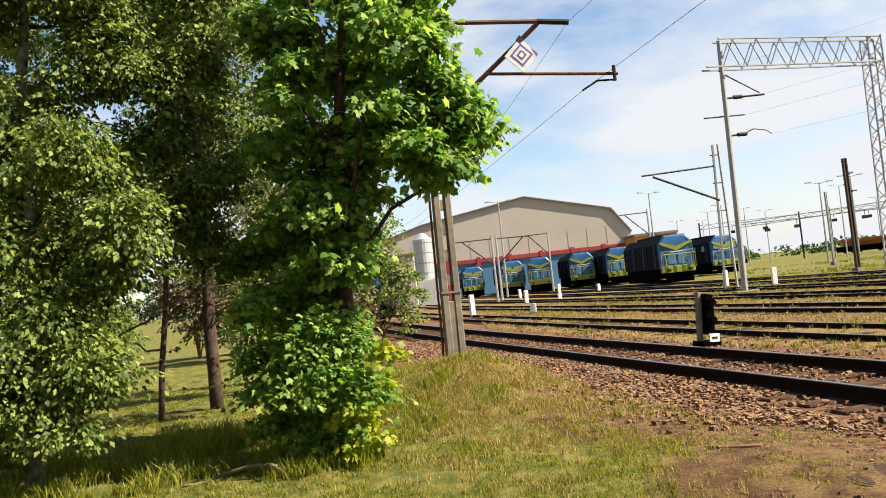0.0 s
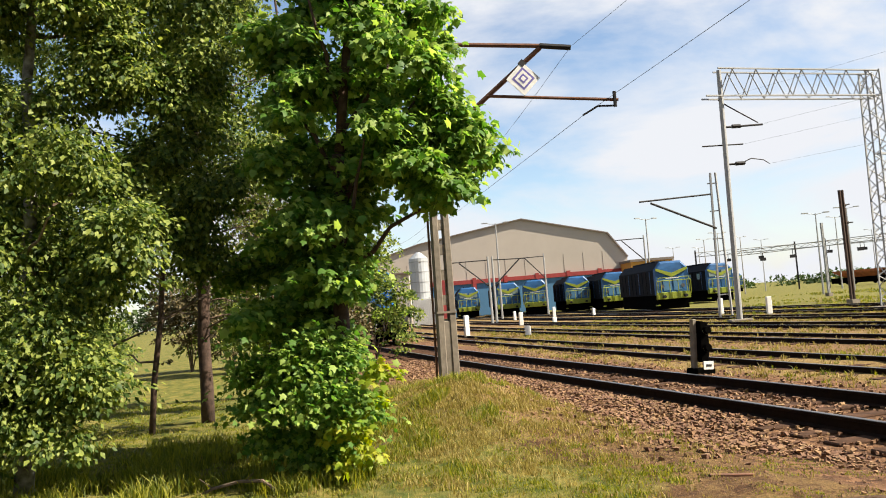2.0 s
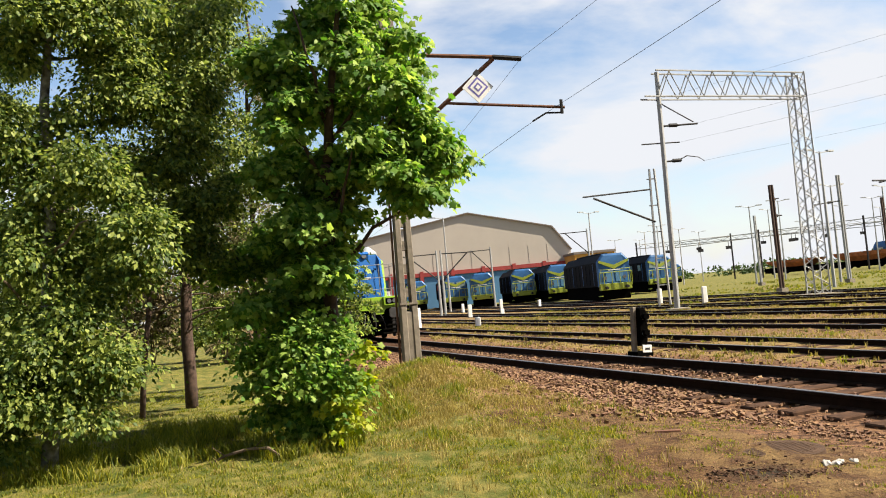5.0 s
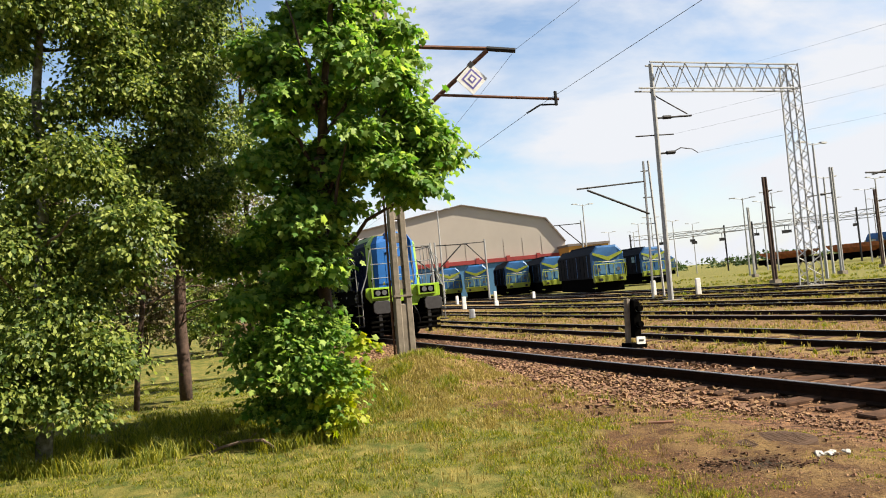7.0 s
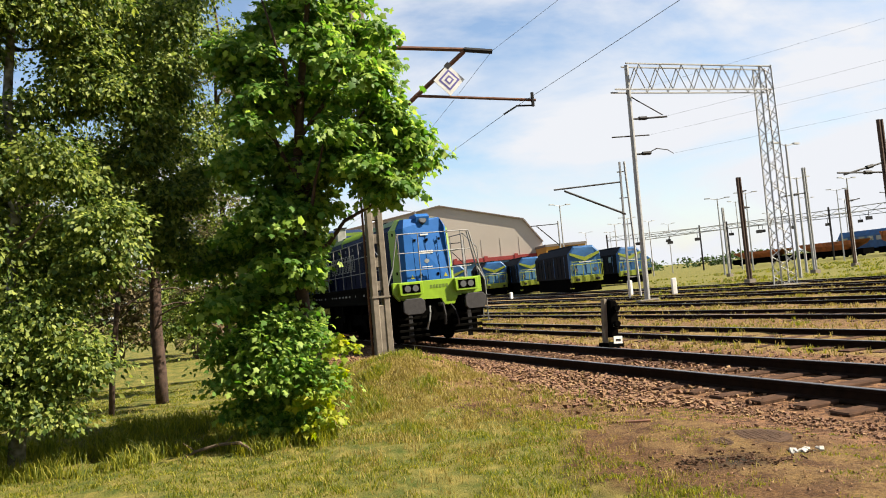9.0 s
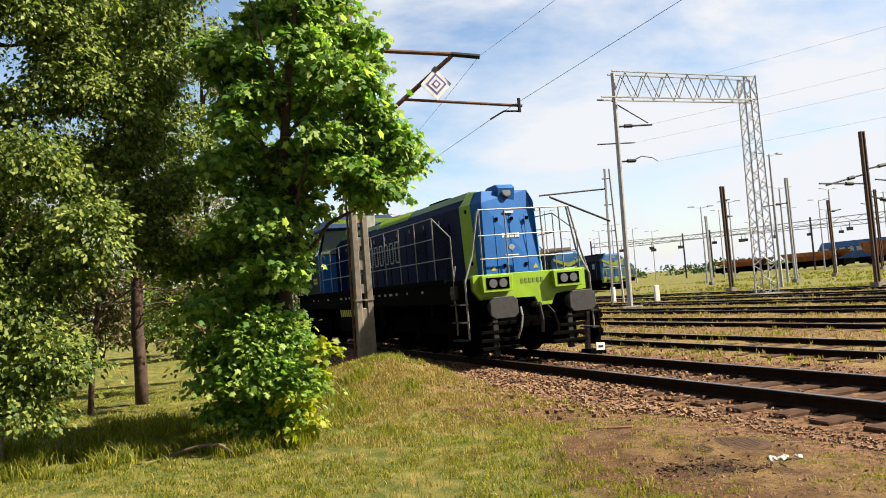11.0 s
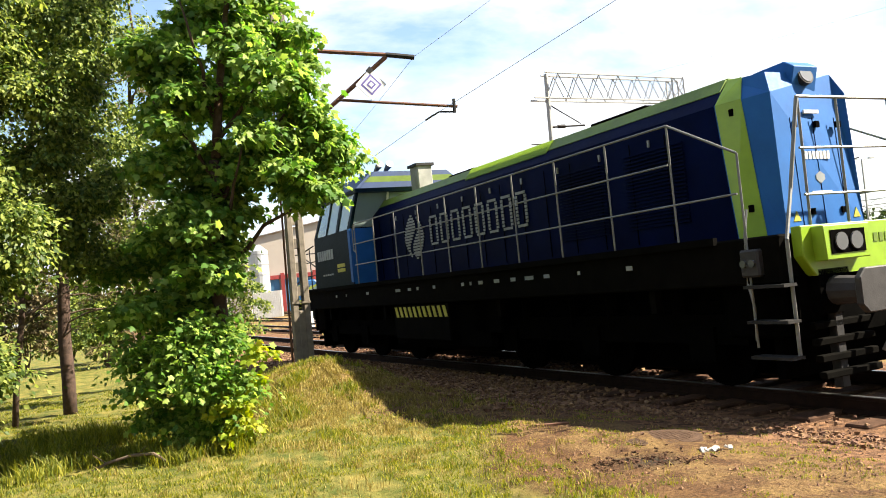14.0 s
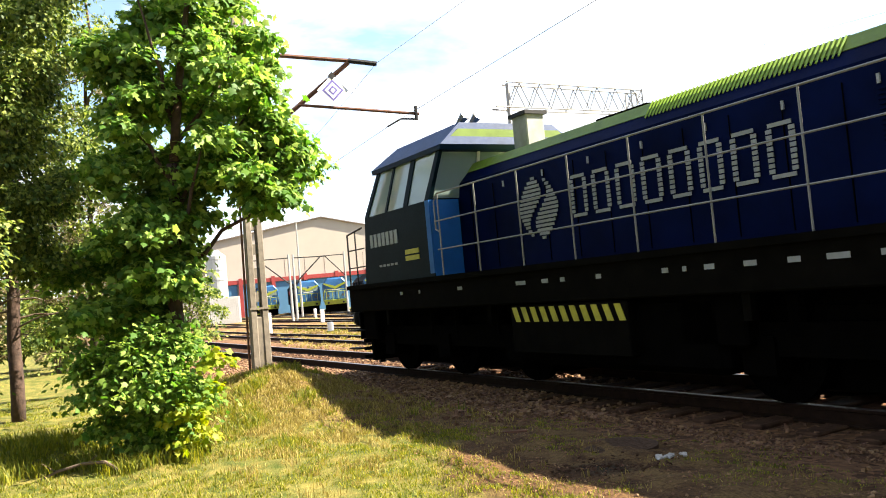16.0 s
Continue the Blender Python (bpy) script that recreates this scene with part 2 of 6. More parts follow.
BIRCH_LEAF = leaf_mat("birch_leaf", (0.045, 0.078, 0.014), (0.27, 0.305, 0.068), 0.42)
NEEDLE = leaf_mat("dry_needles", (0.064, 0.0544, 0.0224), (0.1664, 0.128, 0.064), 0.25)
FAR_LEAF = leaf_mat("far_leaf", (0.0256, 0.048, 0.01024), (0.0544, 0.08, 0.0192), 0.2)
BLADE = leaf_mat("grass_blade", (0.08, 0.10, 0.011), (0.255, 0.235, 0.03), 0.4)
STRAW = leaf_mat("dry_grass_blade", (0.145, 0.11, 0.028), (0.33, 0.265, 0.085), 0.35)
IRON = mat("cast_iron", (0.062, 0.036, 0.022), 0.9, 0.0, 0.35, 12, 0.4, spec=0.15)


# ---- mesh building ----
def mesh_of(name, verts, faces, material, smooth=False):
    me = bpy.data.meshes.new(name)
    me.from_pydata([tuple(v) for v in verts], [], [tuple(f) for f in faces])
    me.materials.append(material)
    if smooth:
        me.polygons.foreach_set("use_smooth", [True] * len(me.polygons))
    return me


def part(name, bm, material, parent, label="", bevel=0.0, m=None, smooth=False):
    """One mesh object, under a thing or a part."""
    if bevel:
        bmesh.ops.bevel(bm, geom=bm.edges[:], offset=bevel, segments=1, affect="EDGES", clamp_overlap=True)
    me = bpy.data.meshes.new(name)
    bmesh.ops.recalc_face_normals(bm, faces=bm.faces[:])
    bm.to_mesh(me)
    bm.free()
    me.materials.append(material)
    if smooth:
        me.polygons.foreach_set("use_smooth", [True] * len(me.polygons))
    ob = new(name, me)
    ob.parent = parent
    if m is not None:
        ob.matrix_basis = m
    if label:
        ob["label"] = label
    return ob


def thing(name, label, category, m=None, group="", kind=""):
    ob = new(name)
    ob.empty_display_size = 0.1
    if m is not None:
        ob.matrix_basis = m
    return tagged(ob, label, category, group, kind)


def box(bm, lo, hi, m=None):
    vs = [bm.verts.new((x, y, z)) for x in (lo[0], hi[0]) for y in (lo[1], hi[1]) for z in (lo[2], hi[2])]
    for f in ((0, 1, 3, 2), (4, 6, 7, 5), (0, 4, 5, 1), (2, 3, 7, 6), (0, 2, 6, 4), (1, 5, 7, 3)):
        bm.faces.new([vs[i] for i in f])
    if m is not None:
        for v in vs:
            v.co = m @ v.co
    return vs


def tube(bm, a, b, r, seg=6, r2=None):
    """A round bar from a to b."""
    a, b = Vector(a), Vector(b)
    q = (b - a).to_track_quat("Z", "Y")
    r2 = r if r2 is None else r2
    rings = []
    for p, rad in ((a, r), (b, r2)):
        rings.append([bm.verts.new(p + q @ Vector((rad * math.cos(2 * math.pi * k / seg), rad * math.sin(2 * math.pi * k / seg), 0))) for k in range(seg)])
    for k in range(seg):
        bm.faces.new((rings[0][k], rings[0][(k + 1) % seg], rings[1][(k + 1) % seg], rings[1][k]))
    bm.faces.new(rings[0][::-1])
    bm.faces.new(rings[1])


def chain(bm, pts, r, seg=6):
    for a, b in zip(pts, pts[1:]):
        tube(bm, a, b, r, seg)


def prism(bm, outline, axis, lo, hi):
    """An outline in the two other axes, drawn out along axis (0 x, 1 y, 2 z)."""
    ends = []
    for d in (lo, hi):
        ring = []
        for u, v in outline:
            co = [u, v]
            co.insert(axis, d)
            ring.append(bm.verts.new(co))
        ends.append(ring)
    n = len(outline)
    for k in range(n):
        bm.faces.new((ends[0][k], ends[0][(k + 1) % n], ends[1][(k + 1) % n], ends[1][k]))
    bm.faces.new(ends[0][::-1])
    bm.faces.new(ends[1])


def loft(bm, rings):
    rows = [[bm.verts.new(c) for c in ring] for ring in rings]
    n = len(rows[0])
    for a, b in zip(rows, rows[1:]):
        for k in range(n):
            bm.faces.new((a[k], a[(k + 1) % n], b[(k + 1) % n], b[k]))
    bm.faces.new(rows[0][::-1])
    bm.faces.new(rows[-1])


def B():
    return bmesh.new()


def boxpart(name, lo, hi, material, parent, label="", bevel=0.0):
    bm = B()
    box(bm, lo, hi)
    return part(name, bm, material, parent, label, bevel)


# ---- the track's line ----
C0, HEAD, CURVE = np.array((5.77, 8.48)), radians(-73.55), 0.0009
WAY = np.array((math.cos(HEAD), math.sin(HEAD)))
SIDE = np.array((-WAY[1], WAY[0]))


def centre(s):
    """The point of the near track's middle at s metres along it; it bends a little behind -12."""
    dev = CURVE * (s + 12) ** 2 if s < -12 else 0.0
    return C0 + s * WAY + dev * SIDE


def on_track(s, lat=0.0, z=0.0):
    a, b = centre(s - 0.5), centre(s + 0.5)
    d = (b - a) / np.linalg.norm(b - a)
    p = centre(s) + lat * np.array((-d[1], d[0]))
    return p[0], p[1], z, math.degrees(math.atan2(d[1], d[0]))


def lateral(x, y):
    """How far a place lies to the left of the near track's middle."""
    p = np.array((x, y)) - C0
    s, lat = p @ WAY, p @ SIDE
    return lat - (CURVE * (s + 12) ** 2 if s < -12 else 0.0), s


def rise(x, y):
    """The height of the ground."""
    lat, s = lateral(x, y)
    z = -0.19
    if lat < -1.6:
        k = min(1.0, (-1.6 - lat) / 1.8)
        z += 0.13 * k * k * (3 - 2 * k)
    z += 0.45 * math.exp(-(((x - 0.25) / 1.12) ** 2 + ((y - 13.6) / 2.3) ** 2))
    z += 0.12 * math.exp(-(((x - 0.1) / 1.2) ** 2 + ((y - 17.0) / 2.0) ** 2))
    z += 0.06 * math.exp(-(((x + 0.2) / 1.4) ** 2 + ((y - 11.0) / 2.2) ** 2))
    if lat < -1.7:
        z += 0.025 * noise.noise((x * 3.3, y * 3.3, 4.0)) + 0.012 * noise.noise((x * 9, y * 9, 6.0))
    if lat < -3.0:
        z += 0.05 * abs(noise.noise((x * 1.9, y * 1.9, 8.0)))
    if lat < -2.5 or lat > 2.2:
        z += 0.05 * noise.noise((x * 0.6, y * 0.6, 3.0)) + 0.02 * noise.noise((x * 3, y * 3, 1.0))
    return z


def lines_of(dense_lo, dense_hi, step, far):
    mid = np.arange(dense_lo, dense_hi + step / 2, step)
    grow = [step]
    while sum(grow) < far:
        grow.append(grow[-1] * 1.25)
    out = np.cumsum(grow)
    return np.concatenate((mid[0] - out[::-1], mid, mid[-1] + out))


def build_ground():
    xs, ys = lines_of(-9, 12, 0.16, 3000), lines_of(3, 24, 0.16, 3500)
    verts, cols = [], []
    for y in ys:
        for x in xs:
            verts.append((x, y, rise(x, y)))
            lat, s = lateral(x, y)
            wob = 0.5 * noise.noise((x * 0.5, y * 0.5, 7.0))
            ballast = max(0.0, min(1.0, (2.9 + wob - abs(lat)) / 0.8))
            ballast = max(ballast, 0.62 if 6 < lat < 9.3 else 0.0, 0.55 if 11 < lat < 14 else 0.0, 0.5 if lat > 16 and int(lat / 2.4) % 2 and lat < 40 else 0.0)
            green = max(0.0, min(1.0, (-3.5 - 0.45 * max(0.0, s + 0.5) + wob * 1.2 - lat) / 1.0))
            mound = math.exp(-(((x - 0.5) / 1.5) ** 2 + ((y - 13.5) / 3.6) ** 2))
            green = green * (1 - 0.65 * mound)
            # grass is thinned where the painted tree shade lies
            shade_mask = math.exp(-(((x + 2.9) / 1.5) ** 4 + ((y - 12.2) / 2.9) ** 4))
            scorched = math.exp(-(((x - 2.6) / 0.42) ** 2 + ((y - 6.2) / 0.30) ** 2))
            # bare: scorched dirt, plus tree shade painted into the ground colour
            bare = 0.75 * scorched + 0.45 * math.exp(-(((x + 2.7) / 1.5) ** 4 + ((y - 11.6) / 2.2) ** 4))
            green *= 1 - 0.3 * shade_mask
            ballast *= 1.0 if lat < 3 else 0.9
            if lat > 22:
                green = max(green, 0.72 * min(1.0, (lat - 22) / 6))
            straw = max(mound, 0.75 if 2.2 < lat < 60 else 0.0)
            if -3.9 < lat < -2.2:
                straw = max(straw, 0.42)
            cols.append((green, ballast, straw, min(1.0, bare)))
    n = len(xs)
    faces = [(j * n + i, j * n + i + 1, (j + 1) * n + i + 1, (j + 1) * n + i) for j in range(len(ys) - 1) for i in range(n - 1)]
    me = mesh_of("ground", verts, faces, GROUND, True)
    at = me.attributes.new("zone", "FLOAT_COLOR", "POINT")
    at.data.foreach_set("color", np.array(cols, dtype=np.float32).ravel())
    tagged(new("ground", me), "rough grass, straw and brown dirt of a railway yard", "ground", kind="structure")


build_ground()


# ---- tracks ----
RAIL_PROFILE = [(-0.07, -0.172), (0.07, -0.172), (0.07, -0.155), (0.012, -0.135), (0.012, -0.045), (0.036, -0.035), (0.036, -0.006), (-0.036, -0.006), (-0.036, -0.035),
                (-0.012, -0.045), (-0.012, -0.135), (-0.07, -0.155)]


def rail_along(name, lat, s0, s1, step, parent, sunk=0.0):
    rings, heads = [], []
    s = s0
    while s <= s1:
        x, y, z, yaw = on_track(s, lat)
        m = pose(x, y, -sunk, 0, 0, yaw)
        rings.append([m @ Vector((0, u, v)) for u, v in RAIL_PROFILE])
        heads.append([m @ Vector((0, u, v)) for u, v in ((-0.034, -0.006), (0.034, -0.006), (0.028, 0.0), (-0.028, 0.0))])
        s += step
    bm = B()
    loft(bm, rings)
    rail = part(name, bm, RAIL, parent)
    bm = B()
    loft(bm, heads)
    part("rail_head", bm, RAIL_HEAD, rail, "worn shiny running surface")


def near_track():
    track = thing("railway_track", "rusty running rails on wooden sleepers in brown ballast", "track", kind="structure")
    for lat in (-0.7535, 0.7535):
        rail_along("rail", lat, -90, 14, 2.0, track)
    bm = B()
    box(bm, (-0.125, -1.32, -0.31), (0.125, 1.32, -0.150))
    bmesh.ops.bevel(bm, geom=bm.edges[:], offset=0.015, segments=1, affect="EDGES")
    first = part("sleeper", bm, SLEEPER, track)
    rnd = random.Random(4)
    s = -60.0
    while s < 13:
        x, y, z, yaw = on_track(s, rnd.uniform(-0.03, 0.03), rnd.uniform(-0.012, 0.008))
        m = pose(x, y, z, 0, 0, yaw + rnd.uniform(-1.2, 1.2))
        if s == -60.0:
            first.matrix_basis = m
        else:
            ob = new("sleeper", first.data)
            ob.parent, ob.matrix_basis = track, m
        s += 0.62


near_track()

YARD = ((4.15, -110, 14), (8.6, -110, 14), (13.0, -120, 14), (17.4, -120, 14), (21.6, -130, 10), (26.0, -130, 5))
for lat, s0, s1 in YARD:
    track = thing("yard_track", "dark rusty siding rails half sunk in dry weeds", "track", group="yard sidings", kind="structure")
    for side in (-0.7535, 0.7535):
        rail_along("rail", lat + side, s0, s1, 4.0, track, 0.07)
    bm = B()
    s = max(s0, -70)
    while s < s1:
        x, y, z, yaw = on_track(s, lat, 0)
        box(bm, (-0.12, -1.25, -0.30), (0.12, 1.25, -0.18), pose(x, y, 0, 0, 0, yaw))
        s += 0.65
    tagged(part("sleepers", bm, SLEEPER, track), kind="stuff")


def scatter_stones():
    """Loose ballast: small angular lumps, one joined heap."""
    rng = np.random.default_rng(5)
    base = np.array([(x, y, z) for x in (-1, 1) for y in (-1, 1) for z in (-1, 1)], float) * 0.62
    tri = np.array([(0, 1, 3, 2), (4, 6, 7, 5), (0, 4, 5, 1), (2, 3, 7, 6), (0, 2, 6, 4), (1, 5, 7, 3)])
    verts, faces = [], []
    count = 0
    while count < 21000:
        s = 13 - 34 * rng.random() ** 1.5
        lat = rng.normal(0, 1.0) * 1.25 if rng.random() < 0.35 else -0.9 - abs(rng.normal(0, 1.05))
        if lat < -3.6:
            continue
        if abs(abs(lat) - 0.7535) < 0.09:
            continue
        if s > -3 and abs(lat) < 1.5 and rng.random() < 0.93:
            continue
        if s > -1.5 and lat < -2.0 and rng.random() < 0.9:
            continue
        x, y, _, yaw = on_track(s, lat)
        r = (0.014 + 0.032 * rng.random() ** 1.5) * (0.6 if s > -1 else 1.0)
        v = base * (r * rng.uniform(0.65, 1.3, (8, 1))) * np.array((1, 1, 0.75))
        a = rng.uniform(0, 6.28)
        c, sn = math.cos(a), math.sin(a)
        v = v @ np.array(((c, sn, 0), (-sn, c, 0), (0, 0, 1))) + rng.normal(0, r * 0.22, (8, 3))
        verts.append(v + (x, y, rise(x, y) + r * 0.35 + (0.02 if abs(lat) < 1.5 else 0)))
        faces.append(tri + 8 * count)
        count += 1
    ob = new("ballast", mesh_of("ballast", np.concatenate(verts), np.concatenate(faces), STONE))
    tagged(ob, "loose brown crushed stone ballast beside the rails", "gravel", kind="stuff")


def scatter_grit():
    """Clods and small stones trodden into the dirt of the path."""
    rng = np.random.default_rng(6)
    base = np.array([(1, 0, 0), (0, 1, 0), (-1, 0, 0), (0, -1, 0), (0, 0, 0.9)], float)
    tri = np.array([(0, 1, 4), (1, 2, 4), (2, 3, 4), (3, 0, 4)])
    verts, faces = [], []
    count = 0
    while count < 9000:
        s, lat = rng.uniform(-7, 4.5), rng.uniform(-4.6, -1.7)
        if noise.noise((s * 0.8, lat * 0.8, 3.0)) < rng.uniform(-0.5, 0.3):
            continue
        x, y, _, _ = on_track(s, lat)
        r = 0.004 + 0.014 * rng.random() ** 3
        a = rng.uniform(0, 6.28)
        c, sn = math.cos(a), math.sin(a)
        v = (base * rng.uniform(0.6, 1.4, (5, 1)) * r) @ np.array(((c, sn, 0), (-sn, c, 0), (0, 0, 1)))
        verts.append(v + (x, y, rise(x, y)))
        faces.append(tri + 5 * count)
        count += 1
    ob = new("grit", mesh_of("grit", np.concatenate(verts), np.concatenate(faces), STONE))
    tagged(ob, "brown clods and small stones on the trodden path", "gravel", kind="stuff")


scatter_stones()
scatter_grit()


# ---- trees ----
def leaves_in(blobs, count, size, rng, shape, up=0.35, shell=0.55, droop=0.0, spray=0.17, per=26):
    """Leaves in small flat sprays, the sprays scattered through ellipsoids, most of them near the outside. Each leaf is one small folded polygon."""
    blobs = np.array(blobs, float)
    vol = blobs[:, 3] * blobs[:, 4] * blobs[:, 5]
    weight = (vol ** 0.75) / (vol ** 0.75).sum()
    groups = count // per + 1
    pick = rng.choice(len(blobs), groups, p=weight)
    d = rng.normal(0, 1, (groups, 3))
    d /= np.linalg.norm(d, axis=1, keepdims=True)
    r = shell + (1.12 - shell) * rng.random(groups) ** 0.75
    inner = rng.random(groups) < 0.22
    r[inner] = rng.random(inner.sum()) ** 0.5
    lump = np.array([0.86 + 0.36 * noise.noise(Vector(v) * 2.3 + Vector((float(k) * 5.1, 0, 0))) for v, k in zip(d, pick)])
    mid = blobs[pick, :3] + d * (r * lump)[:, None] * blobs[pick, 3:6]
    which = rng.integers(0, groups, count)
    d = d[which]
    wide = (spray * rng.uniform(0.6, 1.4, groups))[which]
    off = rng.normal(0, 0.55, (count, 3)) * wide[:, None]
    off[:, 2] = off[:, 2] * 0.45 - 0.55 * (off[:, 0] * d[:, 0] + off[:, 1] * d[:, 1])
    p = mid[which] + off
    ahead = d * 0.45 + off / (wide[:, None] + 1e-6) * 0.8 + rng.normal(0, 0.45, (count, 3))
    ahead[:, 2] -= droop
    ahead /= np.linalg.norm(ahead, axis=1, keepdims=True)
    nrm = d * 0.3 + rng.normal(0, 0.42, (count, 3)) + np.array((0.3, -0.12, up + 0.25))
    side = np.cross(ahead, nrm)
    side /= np.linalg.norm(side, axis=1, keepdims=True) + 1e-9
    nrm = np.cross(side, ahead)
    sz = size * rng.uniform(0.55, 1.35, count)
    n = len(shape)
    out = np.empty((count, n, 3))
    for k, (u, v, w) in enumerate(shape):
        out[:, k] = p + sz[:, None] * (u * side + v * ahead + w * nrm)
    return out.reshape(-1, 3), n


def boughs(blobs, each, wide, flat, seed):
    """Smaller flattened clumps scattered over the large forms of a crown, with gaps between them; each hangs a little outwards."""
    rng = np.random.default_rng(seed)
    out = []
    for x, y, z, rx, ry, rz in blobs:
        n = max(3, int(each * (rx * ry * rz) ** 0.55))
        for _ in range(n):
            d = rng.normal(0, 1, 3)
            d /= np.linalg.norm(d)
            r = 0.82 * rng.random() ** 0.35
            w = wide * rng.uniform(0.65, 1.35)
            out.append((x + d[0] * r * rx, y + d[1] * r * ry, z + d[2] * r * rz, w, w, w * flat * rng.uniform(0.7, 1.3)))
    return out


MAPLE_SHAPE = [(0, 0, 0), (0.40, 0.04, -0.05), (0.31, 0.26, 0.03), (0.60, 0.52, -0.07), (0.30, 0.62, 0.02), (0, 1.05, -0.12), (-0.30, 0.62, 0.02), (-0.60, 0.52, -0.07), (-0.31, 0.26, 0.03),
               (-0.40, 0.04, -0.05), (0, 0.32, 0.06)]
MAPLE_FACES = [(10, k, (k + 1) % 10) for k in range(10)]
OVAL_SHAPE = [(0, 0, 0), (0.36, 0.4, 0.08), (0, 1.0, -0.05), (-0.36, 0.4, 0.08)]
OVAL_FACES = [(0, 1, 2), (0, 2, 3)]
NEEDLE_SHAPE = [(-0.05, 0, 0), (0.05, 0, 0), (0, 1.0, 0)]
NEEDLE_FACES = [(0, 1, 2)]


def foliage(name, parent, blobs, count, size, material, seed, kind_of="oval", label="", **more):
    shape, faces = {"oval": (OVAL_SHAPE, OVAL_FACES), "maple": (MAPLE_SHAPE, MAPLE_FACES), "needle": (NEEDLE_SHAPE, NEEDLE_FACES)}[kind_of]
    v, n = leaves_in(blobs, count, size, np.random.default_rng(seed), shape, **more)
    f = (np.array(faces)[None] + (np.arange(count) * n)[:, None, None]).reshape(-1, 3)
    me = bpy.data.meshes.new(name)
    me.vertices.add(len(v))
    me.vertices.foreach_set("co", v.ravel())
    me.loops.add(f.size)
    me.loops.foreach_set("vertex_index", f.ravel())
    me.polygons.add(len(f))
    me.polygons.foreach_set("loop_start", np.arange(0, f.size, 3))
    me.update(calc_edges=True)
    me.materials.append(material)
    ob = new(name, me)
    ob.parent = parent
    if label:
        ob["label"] = label
    return ob


def limb(bm, pts, r0, r1, seg=8):
    """A tapering, slightly crooked stem through the points."""
    rings = []
    n = len(pts)
    for k, p in enumerate(pts):
        a, b = Vector(pts[max(0, k - 1)]), Vector(pts[min(n - 1, k + 1)])
        q = Vector((0, 0, 1)).rotation_difference(b - a)
        r = r0 + (r1 - r0) * k / (n - 1)
        rings.append([Vector(p) + q @ Vector((r * math.cos(2 * math.pi * j / seg), r * math.sin(2 * math.pi * j / seg), 0)) for j in range(seg)])
    loft(bm, rings)


def crooked(a, b, n, amount, rnd):
    a, b = Vector(a), Vector(b)
    return [a.lerp(b, k / n) + Vector([rnd.uniform(-amount, amount) * (0 < k) for _ in range(3)]) for k in range(n + 1)]


